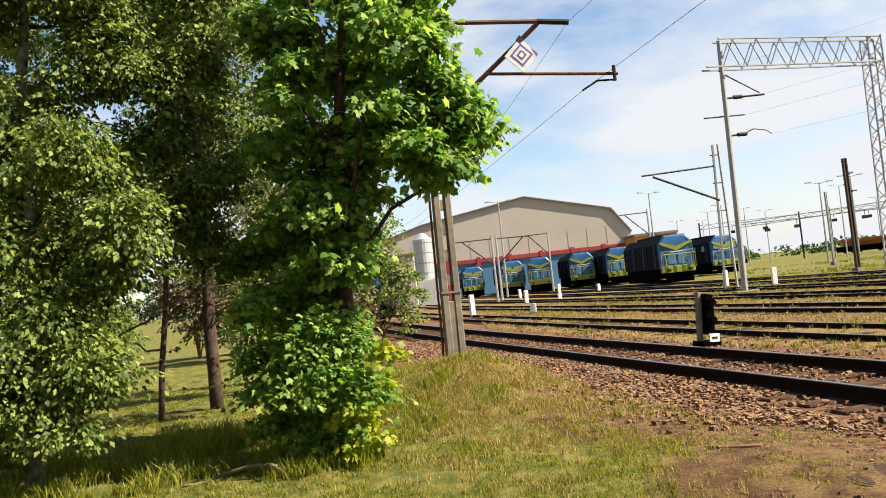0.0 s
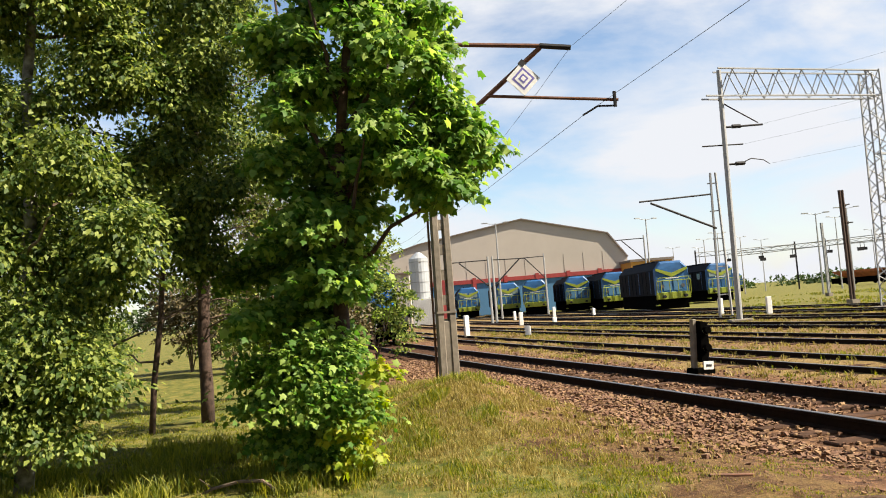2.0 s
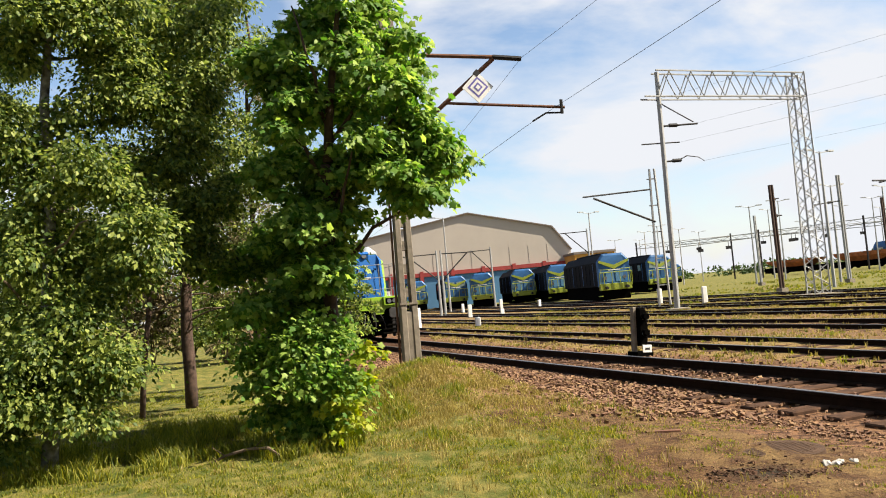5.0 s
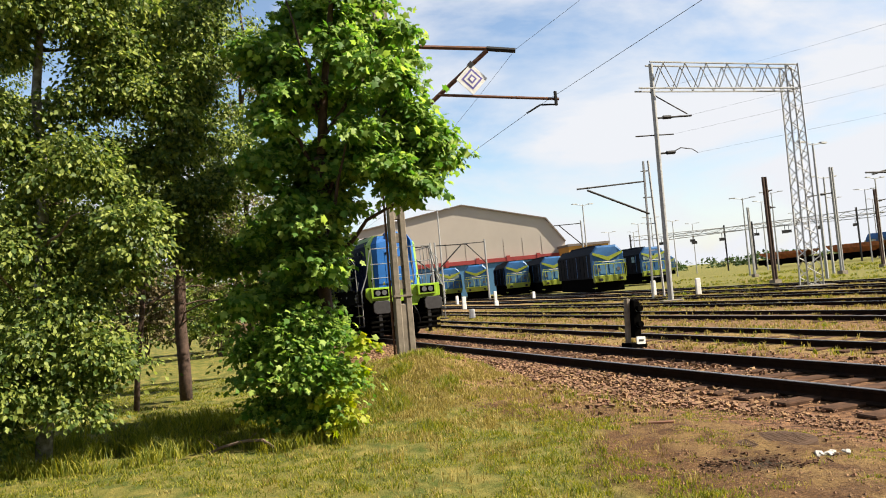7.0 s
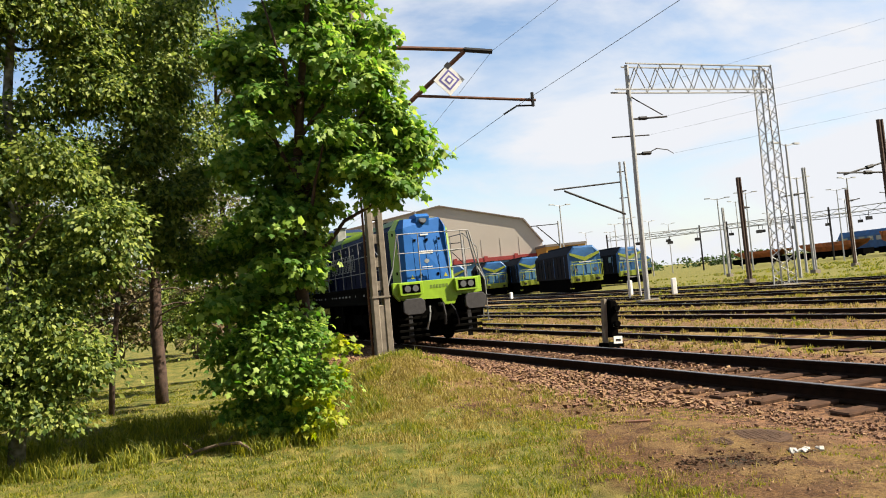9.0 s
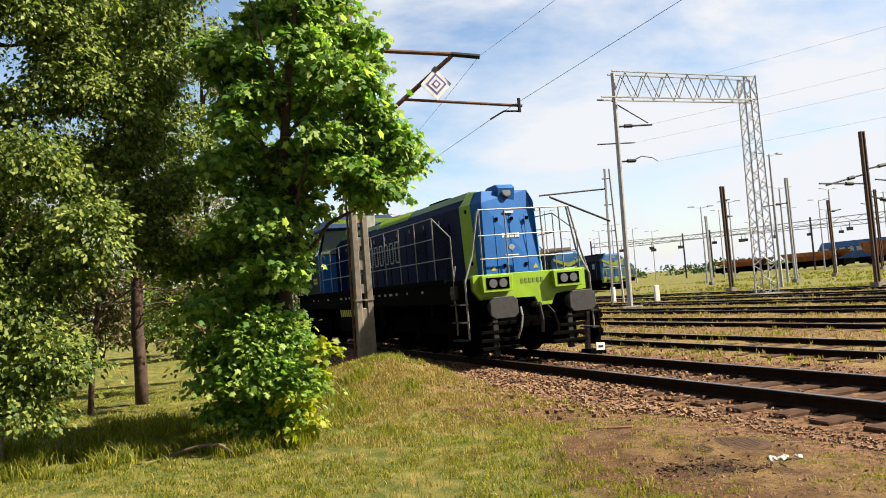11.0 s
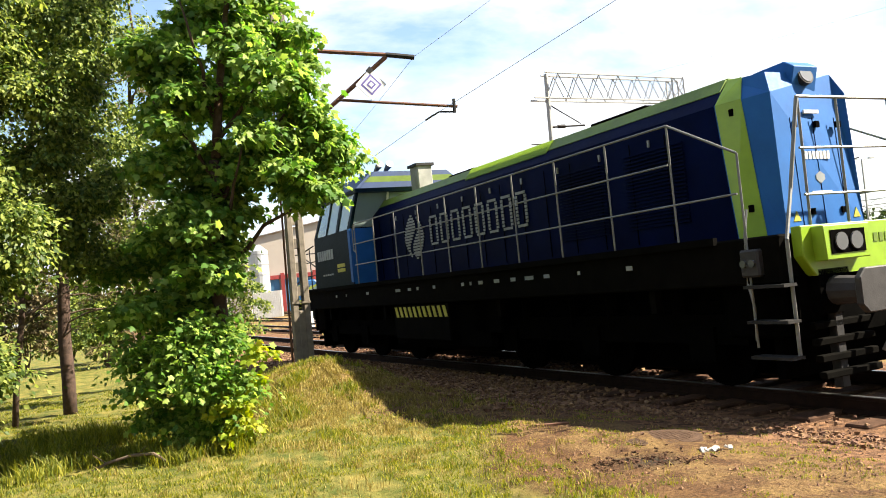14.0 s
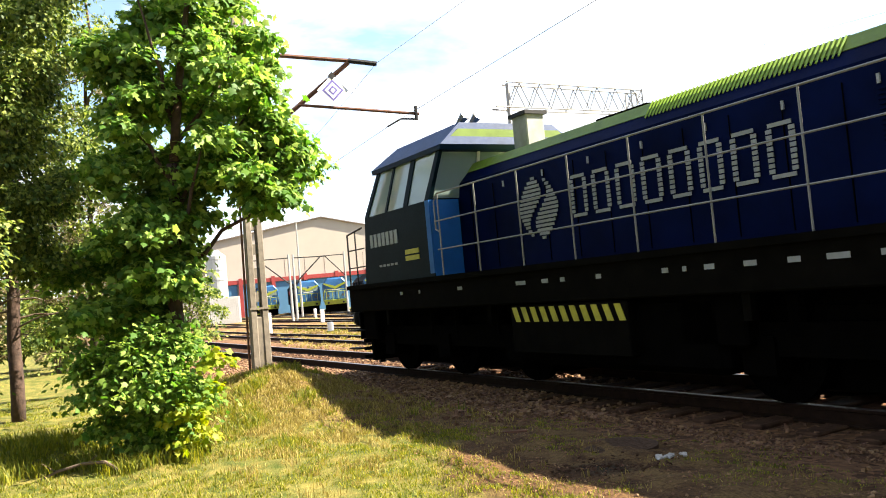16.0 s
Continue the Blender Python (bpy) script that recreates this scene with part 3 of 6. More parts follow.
def maple_tree():
    rnd = random.Random(11)
    x0, y0 = -0.95, 9.55
    tree = thing("maple_tree", "bushy sunlit green maple with low shoots at its foot", "tree", pose(0, 0, 0))
    bm = B()
    limb(bm, crooked((x0, y0, -0.1), (-0.75, 9.6, 3.2), 7, 0.03, rnd), 0.10, 0.06)
    limb(bm, crooked((-0.75, 9.6, 3.2), (-0.4, 9.55, 5.9), 6, 0.04, rnd), 0.06, 0.015)
    part("trunk", bm, BARK, tree, smooth=True)
    for a, b in (((-0.8, 9.6, 2.0), (0.55, 9.4, 2.95)), ((-0.78, 9.6, 2.6), (0.25, 9.5, 3.9)), ((-0.75, 9.6, 2.9), (-1.4, 9.6, 4.0)), ((-0.72, 9.6, 3.4), (0.15, 9.8, 4.7)),
                 ((-0.7, 9.6, 3.6), (-1.0, 9.3, 5.0)), ((x0, y0, 0.2), (-0.5, 9.2, 1.1)), ((x0, y0, 0.2), (-1.6, 9.4, 1.2)), ((x0, y0, 0.2), (-1.0, 9.1, 1.3)), ((-0.8, 9.6, 2.2), (-0.4, 9.0, 3.2))):
        bm = B()
        limb(bm, crooked(a, b, 5, 0.05, rnd), 0.03, 0.008, 6)
        part("branch", bm, BARK, tree)
    crown = [(0.03, 9.75, 3.66, 0.66, 1.01, 0.72), (0.62, 9.60, 2.98, 0.26, 0.41, 0.24), (0.22, 9.55, 2.75, 0.42, 0.61, 0.28), (-0.72, 9.75, 4.35, 0.72, 1.01, 0.75),
             (-0.25, 9.85, 5.3, 0.68, 0.94, 0.75), (-1.2, 9.85, 3.75, 0.42, 0.68, 0.62), (-0.9, 9.85, 2.95, 0.66, 0.81, 0.58), (-1.25, 9.85, 2.1, 0.5, 0.68, 0.55),
             (0.25, 9.75, 4.5, 0.42, 0.68, 0.5), (-1.1, 9.75, 2.5, 0.66, 0.74, 0.6), (-1.28, 9.70, 1.75, 0.55, 0.68, 0.5), (-0.88, 9.65, 2.45, 0.46, 0.54, 0.45), (-1.45, 9.95, 3.1, 0.4, 0.61, 0.5), (-1.15, 9.85, 4.9, 0.45, 0.68, 0.55), (-0.3, 9.35, 3.2, 0.5, 0.61, 0.5), (-0.7, 9.95, 6.1, 0.6, 0.81, 0.6), (-0.2, 9.50, 4.3, 0.45, 0.54, 0.45), (-1.2, 9.85, 1.5, 0.42, 0.54, 0.4), (0.35, 9.60, 3.3, 0.5, 0.61, 0.4), (-0.35, 9.75, 3.0, 0.6, 0.68, 0.5), (-1.3, 9.95, 4.3, 0.4, 0.54, 0.5)]
    # mostly hidden rear clumps added to shade the ground; last three thicken the waist
    crown += [(-0.9, 11.0, 3.6, 0.9, 0.8, 1.2), (-0.5, 11.3, 4.6, 0.9, 0.8, 0.9), (-1.3, 11.0, 2.3, 0.7, 0.7, 0.7), (-1.25, 11.0, 1.4, 0.38, 0.6, 0.6), (-1.2, 11.0, 2.1, 0.36, 0.6, 0.5), (-1.6, 11.3, 1.0, 0.45, 0.6, 0.6), (-1.5, 11.9, 2.2, 0.4, 0.6, 0.6), (-1.02, 9.5, 1.6, 0.3, 0.35, 0.35), (-1.0, 9.45, 2.1, 0.34, 0.35, 0.4), (-0.95, 9.4, 2.6, 0.4, 0.35, 0.4)]
    foliage("crown", tree, boughs(crown, 14, 0.26, 0.4, 24), 47000, 0.082, MAPLE_LEAF, 21, "maple", droop=0.6, spray=0.15, per=24, shell=0.2)
    shoots = [(-1.14, 9.35, 1.05, 0.52, 0.5, 0.40), (-1.08, 9.25, 0.62, 0.48, 0.5, 0.42), (-1.14, 9.25, 0.26, 0.46, 0.45, 0.32), (-0.78, 9.2, 0.75, 0.30, 0.3, 0.30), (-1.6, 9.4, 0.92, 0.26, 0.3, 0.34), (-1.62, 9.4, 0.45, 0.3, 0.3, 0.35), (-1.5, 10.6, 1.3, 0.4, 0.5, 0.5), (-1.9, 10.8, 2.0, 0.5, 0.5, 0.6)]
    foliage("undergrowth", tree, boughs(shoots, 24, 0.2, 0.6, 25), 14000, 0.064, MAPLE_LEAF, 22, "maple", "light green shoots round the trunk", droop=0.45, spray=0.2, per=30)
    foliage("young_leaves", tree, [(-0.42, 9.1, 0.95, 0.16, 0.2, 0.22), (-0.75, 8.95, 0.35, 0.25, 0.15, 0.3), (-0.45, 9.0, 0.6, 0.2, 0.15, 0.25)], 420, 0.07, MAPLE_YOUNG, 23, "maple", "yellowish young leaves", droop=0.4, spray=0.1)


def birch_tree(x, y, blobs, count, seed, trunk_r, top, lean, label, bark=BIRCH_BARK):
    rnd = random.Random(seed)
    tree = thing("birch_tree", label, "tree", pose(0, 0, 0), group="trees at the edge of the yard")
    bm = B()
    limb(bm, crooked((x, y, -0.15), (x + lean, y + 0.2, top), 9, 0.06, rnd), trunk_r, 0.02)
    part("trunk", bm, bark, tree, smooth=True)
    for k in range(10):
        z = 1.0 + (top - 1.5) * k / 10
        bx = x + lean * z / top
        bm = B()
        a = rnd.uniform(0, 6.28)
        ln = rnd.uniform(0.8, 1.7)
        limb(bm, crooked((bx, y + 0.1, z), (bx + ln * math.cos(a), y + ln * math.sin(a), z + rnd.uniform(0.2, 0.9)), 5, 0.06, rnd), 0.025, 0.006, 5)
        part("branch", bm, TWIG, tree)
    foliage("crown", tree, boughs(blobs, 16, 0.34, 0.75, seed + 2), int(count * 1.15), 0.062, BIRCH_LEAF, seed + 1, "oval", droop=0.75, shell=0.3, spray=0.17, per=24)


def pine_tree():
    rnd = random.Random(31)
    x, y = -3.85, 14.6
    more = [(-2.5, 13.6, 2.3, 0.85, 0.5, 0.8), (-2.3, 13.4, 3.5, 0.8, 0.5, 0.8), (-2.5, 13.4, 1.3, 0.6, 0.5, 0.5)]
    tree = thing("pine_tree", "thin pine with reddish trunk and dry lower twigs", "tree", pose(0, 0, 0))
    bm = B()
    limb(bm, crooked((x, y, -0.15), (x + 0.1, y, 8.5), 12, 0.035, rnd), 0.115, 0.05, 10)
    part("trunk", bm, BARK, tree, smooth=True)
    for k in range(34):
        z = 1.3 + 0.16 * k
        a = rnd.uniform(-1.2, 1.0) if k % 3 else rnd.uniform(0, 6.28)
        ln = rnd.uniform(0.9, 2.0)
        bm = B()
        limb(bm, crooked((x + 0.02, y, z), (x + ln * math.cos(a), y + 0.6 * ln * math.sin(a), z + rnd.uniform(-0.1, 0.6)), 5, 0.07, rnd), 0.018, 0.004, 5)
        part("branch", bm, TWIG, tree)
    foliage("needles", tree, [(x + 1.0, y - 0.2, 2.3, 1.1, 0.7, 1.0), (x + 0.8, y - 0.2, 3.9, 1.1, 0.7, 0.9), (x + 0.6, y, 5.4, 1.2, 0.8, 0.9), (x, y, 7.2, 1.4, 1.0, 1.3), *more], 15000, 0.11, NEEDLE, 33, "needle", "brownish thin needles", spray=0.12, per=60)
    foliage("green_needles", tree, [(x + 0.3, y, 4.6, 1.3, 0.8, 1.1), (x + 0.1, y, 6.6, 1.5, 1.0, 1.6), *more[:2]], 9000, 0.075, BIRCH_LEAF, 34, "oval", "light green small leaves grown through the pine")


maple_tree()
birch_tree(-4.1, 9.4, [(-3.9, 9.7, 2.55, 1.0, 0.7, 0.6), (-4.6, 10.3, 2.2, 1.0, 0.7, 0.8), (-3.96, 9.50, 3.00, 1.32, 0.97, 1.32), (-3.78, 9.42, 4.49, 1.32, 0.97, 1.14), (-4.05, 9.50, 5.90, 1.23, 0.97, 1.06), (-2.90, 9.86, 3.88, 0.84, 0.70, 1.06), (-3.08, 9.86, 5.28, 0.88, 0.70, 0.97),
                        (-4.05, 8.98, 1.50, 0.97, 0.62, 0.88), (-3.70, 8.71, 0.93, 0.66, 0.44, 0.53), (-3.17, 9.15, 2.20, 0.66, 0.53, 0.62), (-3.5, 8.98, 1.15, 0.48, 0.40, 0.62), (-4.58, 9.06, 0.88, 0.62, 0.44, 0.62), (-2.29, 10.21, 4.58, 0.70, 0.53, 1.23), (-2.38, 10.21, 3.17, 0.53, 0.44, 0.79), (-2.64, 10.38, 2.38, 0.53, 0.44, 0.53)],
           90000, 41, 0.10, 7.6, 0.35, "birch with small drooping light green leaves")
birch_tree(-6.9, 13.2, [(-5.4, 13.4, 3.3, 1.3, 0.9, 1.3), (-6.8, 13.2, 3.0, 1.8, 1.2, 1.7), (-6.6, 13.2, 5.4, 1.9, 1.2, 1.7), (-5.6, 13.6, 7.2, 1.9, 1.2, 1.3), (-7.0, 13.0, 1.2, 1.4, 0.9, 0.9)],
           42000, 51, 0.12, 8.6, 0.3, "taller birch, dense dark green crown", BARK)
birch_tree(-4.4, 13.6, [(-3.2, 12.8, 5.2, 1.0, 0.8, 1.4), (-2.7, 12.9, 4.0, 0.75, 0.7, 0.9), (-3.2, 12.8, 7.0, 1.1, 0.8, 1.2), (-3.9, 12.7, 3.3, 0.9, 0.7, 0.9), (-2.4, 13.0, 5.9, 0.7, 0.6, 1.0)],
           26000, 61, 0.05, 8.0, 1.0, "slim birch, light leaves over a bare dark stem", BARK)
birch_tree(-3.0, 16.4, [(-2.6, 16.4, 2.6, 1.1, 0.8, 0.9), (-2.3, 16.4, 4.0, 1.2, 0.8, 1.1), (-2.6, 16.4, 5.8, 1.4, 0.8, 1.3), (-3.4, 16.6, 7.4, 1.6, 0.8, 1.2)],
           20000, 71, 0.07, 8.0, 0.3, "birch standing in the shade behind the maple", BARK)
birch_tree(-9.2, 16.0, [(-9.2, 16.0, 3.2, 2.0, 1.2, 1.8), (-8.8, 16.0, 5.8, 2.2, 1.2, 1.8), (-8.0, 16.0, 8.0, 2.4, 1.2, 1.5), (-9.0, 15.8, 1.3, 1.8, 1.0, 1.0), (-6.2, 17.5, 2.9, 1.7, 0.9, 1.2), (-4.2, 18.0, 3.2, 1.5, 0.9, 1.2), (-5.2, 18.0, 5.0, 2.0, 0.9, 1.4)],
           44000, 81, 0.12, 9.2, 0.3, "tall birch deeper in the copse")
birch_tree(-12.5, 19.5, [(-13.0, 19.5, 3.0, 2.6, 1.2, 2.4), (-12.0, 19.5, 6.8, 2.8, 1.2, 2.2), (-8.0, 19.8, 4.6, 2.6, 1.2, 2.0), (-7.6, 19.8, 8.0, 2.8, 1.2, 1.8), (-11.0, 19.5, 10.0, 3.0, 1.2, 1.8), (-4.6, 20.0, 7.4, 2.2, 1.1, 1.8)],
           30000, 101, 0.13, 10.5, 0.4, "dense dark birch at the back of the copse", BARK)
pine_tree()


def shrub(x, y, w, h, seed, material, label):
    ob = thing("shrub", label, "shrub", pose(0, 0, 0), group="shrubs behind the copse")
    rnd = random.Random(seed)
    for k in range(5):
        bm = B()
        limb(bm, crooked((x, y, -0.15), (x + rnd.uniform(-w, w) * 0.7, y + rnd.uniform(-0.5, 0.5), h * rnd.uniform(0.5, 0.9)), 4, 0.08, rnd), 0.03, 0.008, 5)
        part("stem", bm, TWIG, ob)
    blobs = [(x + rnd.uniform(-w, w) * 0.6, y + rnd.uniform(-0.6, 0.6), h * rnd.uniform(0.25, 0.75), w * 0.55, 0.7, h * 0.32) for _ in range(7)]
    foliage("leafage", ob, blobs, 7000, 0.12, material, seed, "oval", shell=0.3)


for k in range(9):
    shrub(-16.5 + 1.75 * k + 0.3 * math.sin(k * 2.1), 29 + 2.5 * math.sin(k * 1.7), 1.7, 3.7 + 0.9 * math.sin(k * 3.3), 90 + k, NEEDLE if k % 3 == 1 else BIRCH_LEAF,
          "brownish dry shrub at the back of the copse" if k % 3 == 1 else "leafy green shrub at the back of the copse")


# ---- hall and buildings ----
def hall():
    m = pose(10.95, 126, 0, 0, 0, 2.0)
    ob = thing("depot_hall", "large beige clad depot hall with a shallow gable", "building", m)
    gable = [(-26, -0.3), (15.8, -0.3), (15.8, 7.2), (13.0, 10.9), (0, 14.0), (-16, 11.3), (-26, 8.4)]
    bm = B()
    prism(bm, gable, 1, 0, 50)
    part("wall", bm, HALL_WALL, ob)
    over = [(15.95, 7.1), (13.1, 11.02), (0, 14.14), (-16.05, 11.44), (-26.2, 8.5), (-26.2, 8.36), (-16, 11.28), (0, 13.98), (12.95, 10.88), (15.8, 7.0)]
    bm = B()
    prism(bm, over, 1, -0.35, 50.3)
    part("roof", bm, HALL_ROOF, ob, "thin dark brown roof edge")
    boxpart("red_band", (-26.1, -0.45, 4.75), (15.6, -0.02, 5.35), HALL_RED, ob, "dark red girder along the front")
    for k in range(8):
        boxpart("gate", (-22 + 4.8 * k, -0.22, -0.2), (-18 + 4.8 * k, -0.02, 4.7), HALL_BLUE, ob, "pale blue sheet gate")
        boxpart("red_post", (-17.75 + 4.8 * k, -0.5, -0.2), (-17.2 + 4.8 * k, -0.03, 5.6), HALL_RED, ob)
    for k in range(13):
        boxpart("seam", (-24 + 3 * k, -0.02, 5.4), (-23.95 + 3 * k, 0.02, 8.2), HALL_ROOF, ob)
    side = thing("orange_annex", "low orange clad annex beside the hall", "building", pose(30.4, 120, 0, 0, 0, 2))
    boxpart("wall", (-4.6, 0, -0.3), (1.5, 22, 5.9), HALL_ORANGE, side)
    boxpart("roof", (-4.75, -0.15, 5.9), (1.65, 22.1, 6.25), HALL_ROOF, side)


hall()


def silo():
    ob = thing("storage_silo", "pale metal silo on a square base beside a shed", "silo", pose(-3.6, 90, 0))
    bm = B()
    tube(bm, (0, 0, 2.6), (0, 0, 7.0), 1.05, 20)
    part("tank", bm, TANK_WHITE, ob, smooth=False)
    bm = B()
    tube(bm, (0, 0, 7.0), (0, 0, 7.7), 1.05, 20, 0.25)
    part("cone", bm, TANK_WHITE, ob)
    for z in (3.3, 4.4, 5.5, 6.6):
        bm = B()
        tube(bm, (0, 0, z), (0, 0, z + 0.08), 1.09, 20)
        part("hoop", bm, GALV, ob)
    for x in (-0.9, 0.9):
        for y in (-0.9, 0.9):
            boxpart("leg", (x - 0.08, y - 0.08, -0.2), (x + 0.08, y + 0.08, 2.7), GALV, ob)
    boxpart("panel", (-0.9, -1.2, -0.2), (2.2, -1.0, 2.6), WHITE, ob, "white corrugated screen")
    rails = B()
    for k in range(16):
        box(rails, (-0.85 + 0.19 * k, -1.25, -0.2), (-0.78 + 0.19 * k, -1.19, 2.6))
    part("ribs", rails, WHITE, ob)
    shed = thing("white_shed", "low pale shed behind the silo", "building", pose(-9.5, 93, 0))
    boxpart("wall", (-6, 0, -0.2), (4.6, 7, 5.6), HALL_WALL, shed)
    boxpart("roof", (-6.2, -0.2, 5.6), (4.8, 7.2, 5.8), HALL_ROOF, shed)
    for k in range(3):
        boxpart("window", (-4.6 + 3 * k, -0.06, 2.6), (-3.4 + 3 * k, -0.01, 4.0), TEAL, shed)


silo()


# ---- masts and wires ----
def lattice(bm, a, b, w0, w1, r, bays, flat=False):
    """A lattice mast or beam: four chords with zigzag braces on each face."""
    a, b = Vector(a), Vector(b)
    q = (b - a).to_track_quat("Z", "Y")
    corner = lambda k, t: a.lerp(b, t) + q @ Vector(((1, 1, -1, -1)[k % 4] * (w0 + (w1 - w0) * t) / 2, (1, -1, -1, 1)[k % 4] * (w0 + (w1 - w0) * t) / 2, 0))
    for k in range(4):
        tube(bm, corner(k, 0), corner(k, 1), r, 4)
    for k in range(4):
        for i in range(bays):
            t0, t1 = i / bays, (i + 1) / bays
            tube(bm, corner(k if i % 2 else k + 1, t0), corner(k + 1 if i % 2 else k, t1), r * 0.6, 4)


def concrete_mast():
    x, y = 0.06, 17.5
    ob = thing("catenary_mast", "old concrete ladder mast with a steel bracket arm", "mast", pose(x, y, 0, 0, 0.6, 12))
    h = 8.4
    for sgn in (-1, 1):
        bm = B()
        loft(bm, [[(sgn * (0.125 - 0.03 * t) + u * (0.066 - 0.012 * t), v * (0.14 - 0.04 * t), -0.3 + t * (h + 0.3)) for u, v in ((-1, -1), (1, -1), (1, 1), (-1, 1))] for t in (0, 0.5, 1)])
        part("leg", bm, CONCRETE, ob, "", 0.012)
    bm = B()
    box(bm, (-0.15, -0.12, -0.3), (0.15, 0.12, 1.25))
    part("foot", bm, CONCRETE, ob, "", 0.02)
    z = 1.66
    while z < h:
        t = z / h
        boxpart("rung", (-0.10 + 0.04 * t, -0.11 + 0.03 * t, z - 0.10), (0.10 - 0.04 * t, 0.11 - 0.03 * t, z + 0.10), CONCRETE, ob)
        z += 0.50
    boxpart("band", (-0.20, -0.15, 1.40), (0.20, 0.15, 1.44), CONCRETE, ob, "thin clamp band")
    bm = B()
    tube(bm, (-0.235, 0.1, -0.2), (-0.19, 0.1, 7.5), 0.025, 6)
    part("conduit", bm, RUST, ob, "rusty pipe down the mast")
    arm = thing("bracket_arm", "rusty cantilever bracket over the track", "bracket", pose(0, 0, 0))
    bm = B()
    chain(bm, [(0.1, 17.5, 6.85), (2.35, 17.1, 6.50)], 0.045)
    part("stay", bm, RUST, arm)
    bm = B()
    tube(bm, (2.35, 17.1, 6.50), (2.95, 17.05, 6.40), 0.055)
    part("insulator", bm, DARK_STEEL, arm)
    bm = B()
    chain(bm, [(0.12, 17.45, 4.75), (2.35, 17.1, 6.46)], 0.05)
    part("strut", bm, RUST, arm)
    bm = B()
    chain(bm, [(1.25, 17.25, 5.62), (3.75, 16.9, 5.25)], 0.032)
    part("registration_tube", bm, RUST, arm)
    bm = B()
    chain(bm, [(3.68, 16.9, 5.42), (3.68, 16.9, 5.12)], 0.035)
    chain(bm, [(3.68, 16.9, 5.14), (3.35, 16.95, 5.17), (3.05, 17.0, 5.02)], 0.02)
    part("steady_arm", bm, DARK_STEEL, arm)
    sign = thing("diamond_sign", "white diamond sign with violet inner diamonds", "sign", pose(1.97, 17.1, 5.87, 0, 45, 8))
    bm = B()
    box(bm, (-0.24, -0.01, -0.24), (0.24, 0.01, 0.24))
    part("plate", bm, WHITE, sign)
    for lo, hi, c in ((-0.165, 0.165, PURPLE), (-0.125, 0.125, WHITE), (-0.075, 0.075, PURPLE), (-0.04, 0.04, WHITE)):
        d = {0.165: 0.0125, 0.125: 0.016, 0.075: 0.0195, 0.04: 0.023}[hi]
        bm = B()
        box(bm, (lo, -d, lo), (hi, -0.0105, hi))
        part("inset", bm, c, sign)
    bm = B()
    box(bm, (-0.28, -0.015, 0.16), (-0.16, 0.02, 0.28))
    part("clamp", bm, DARK_STEEL, sign)


concrete_mast()


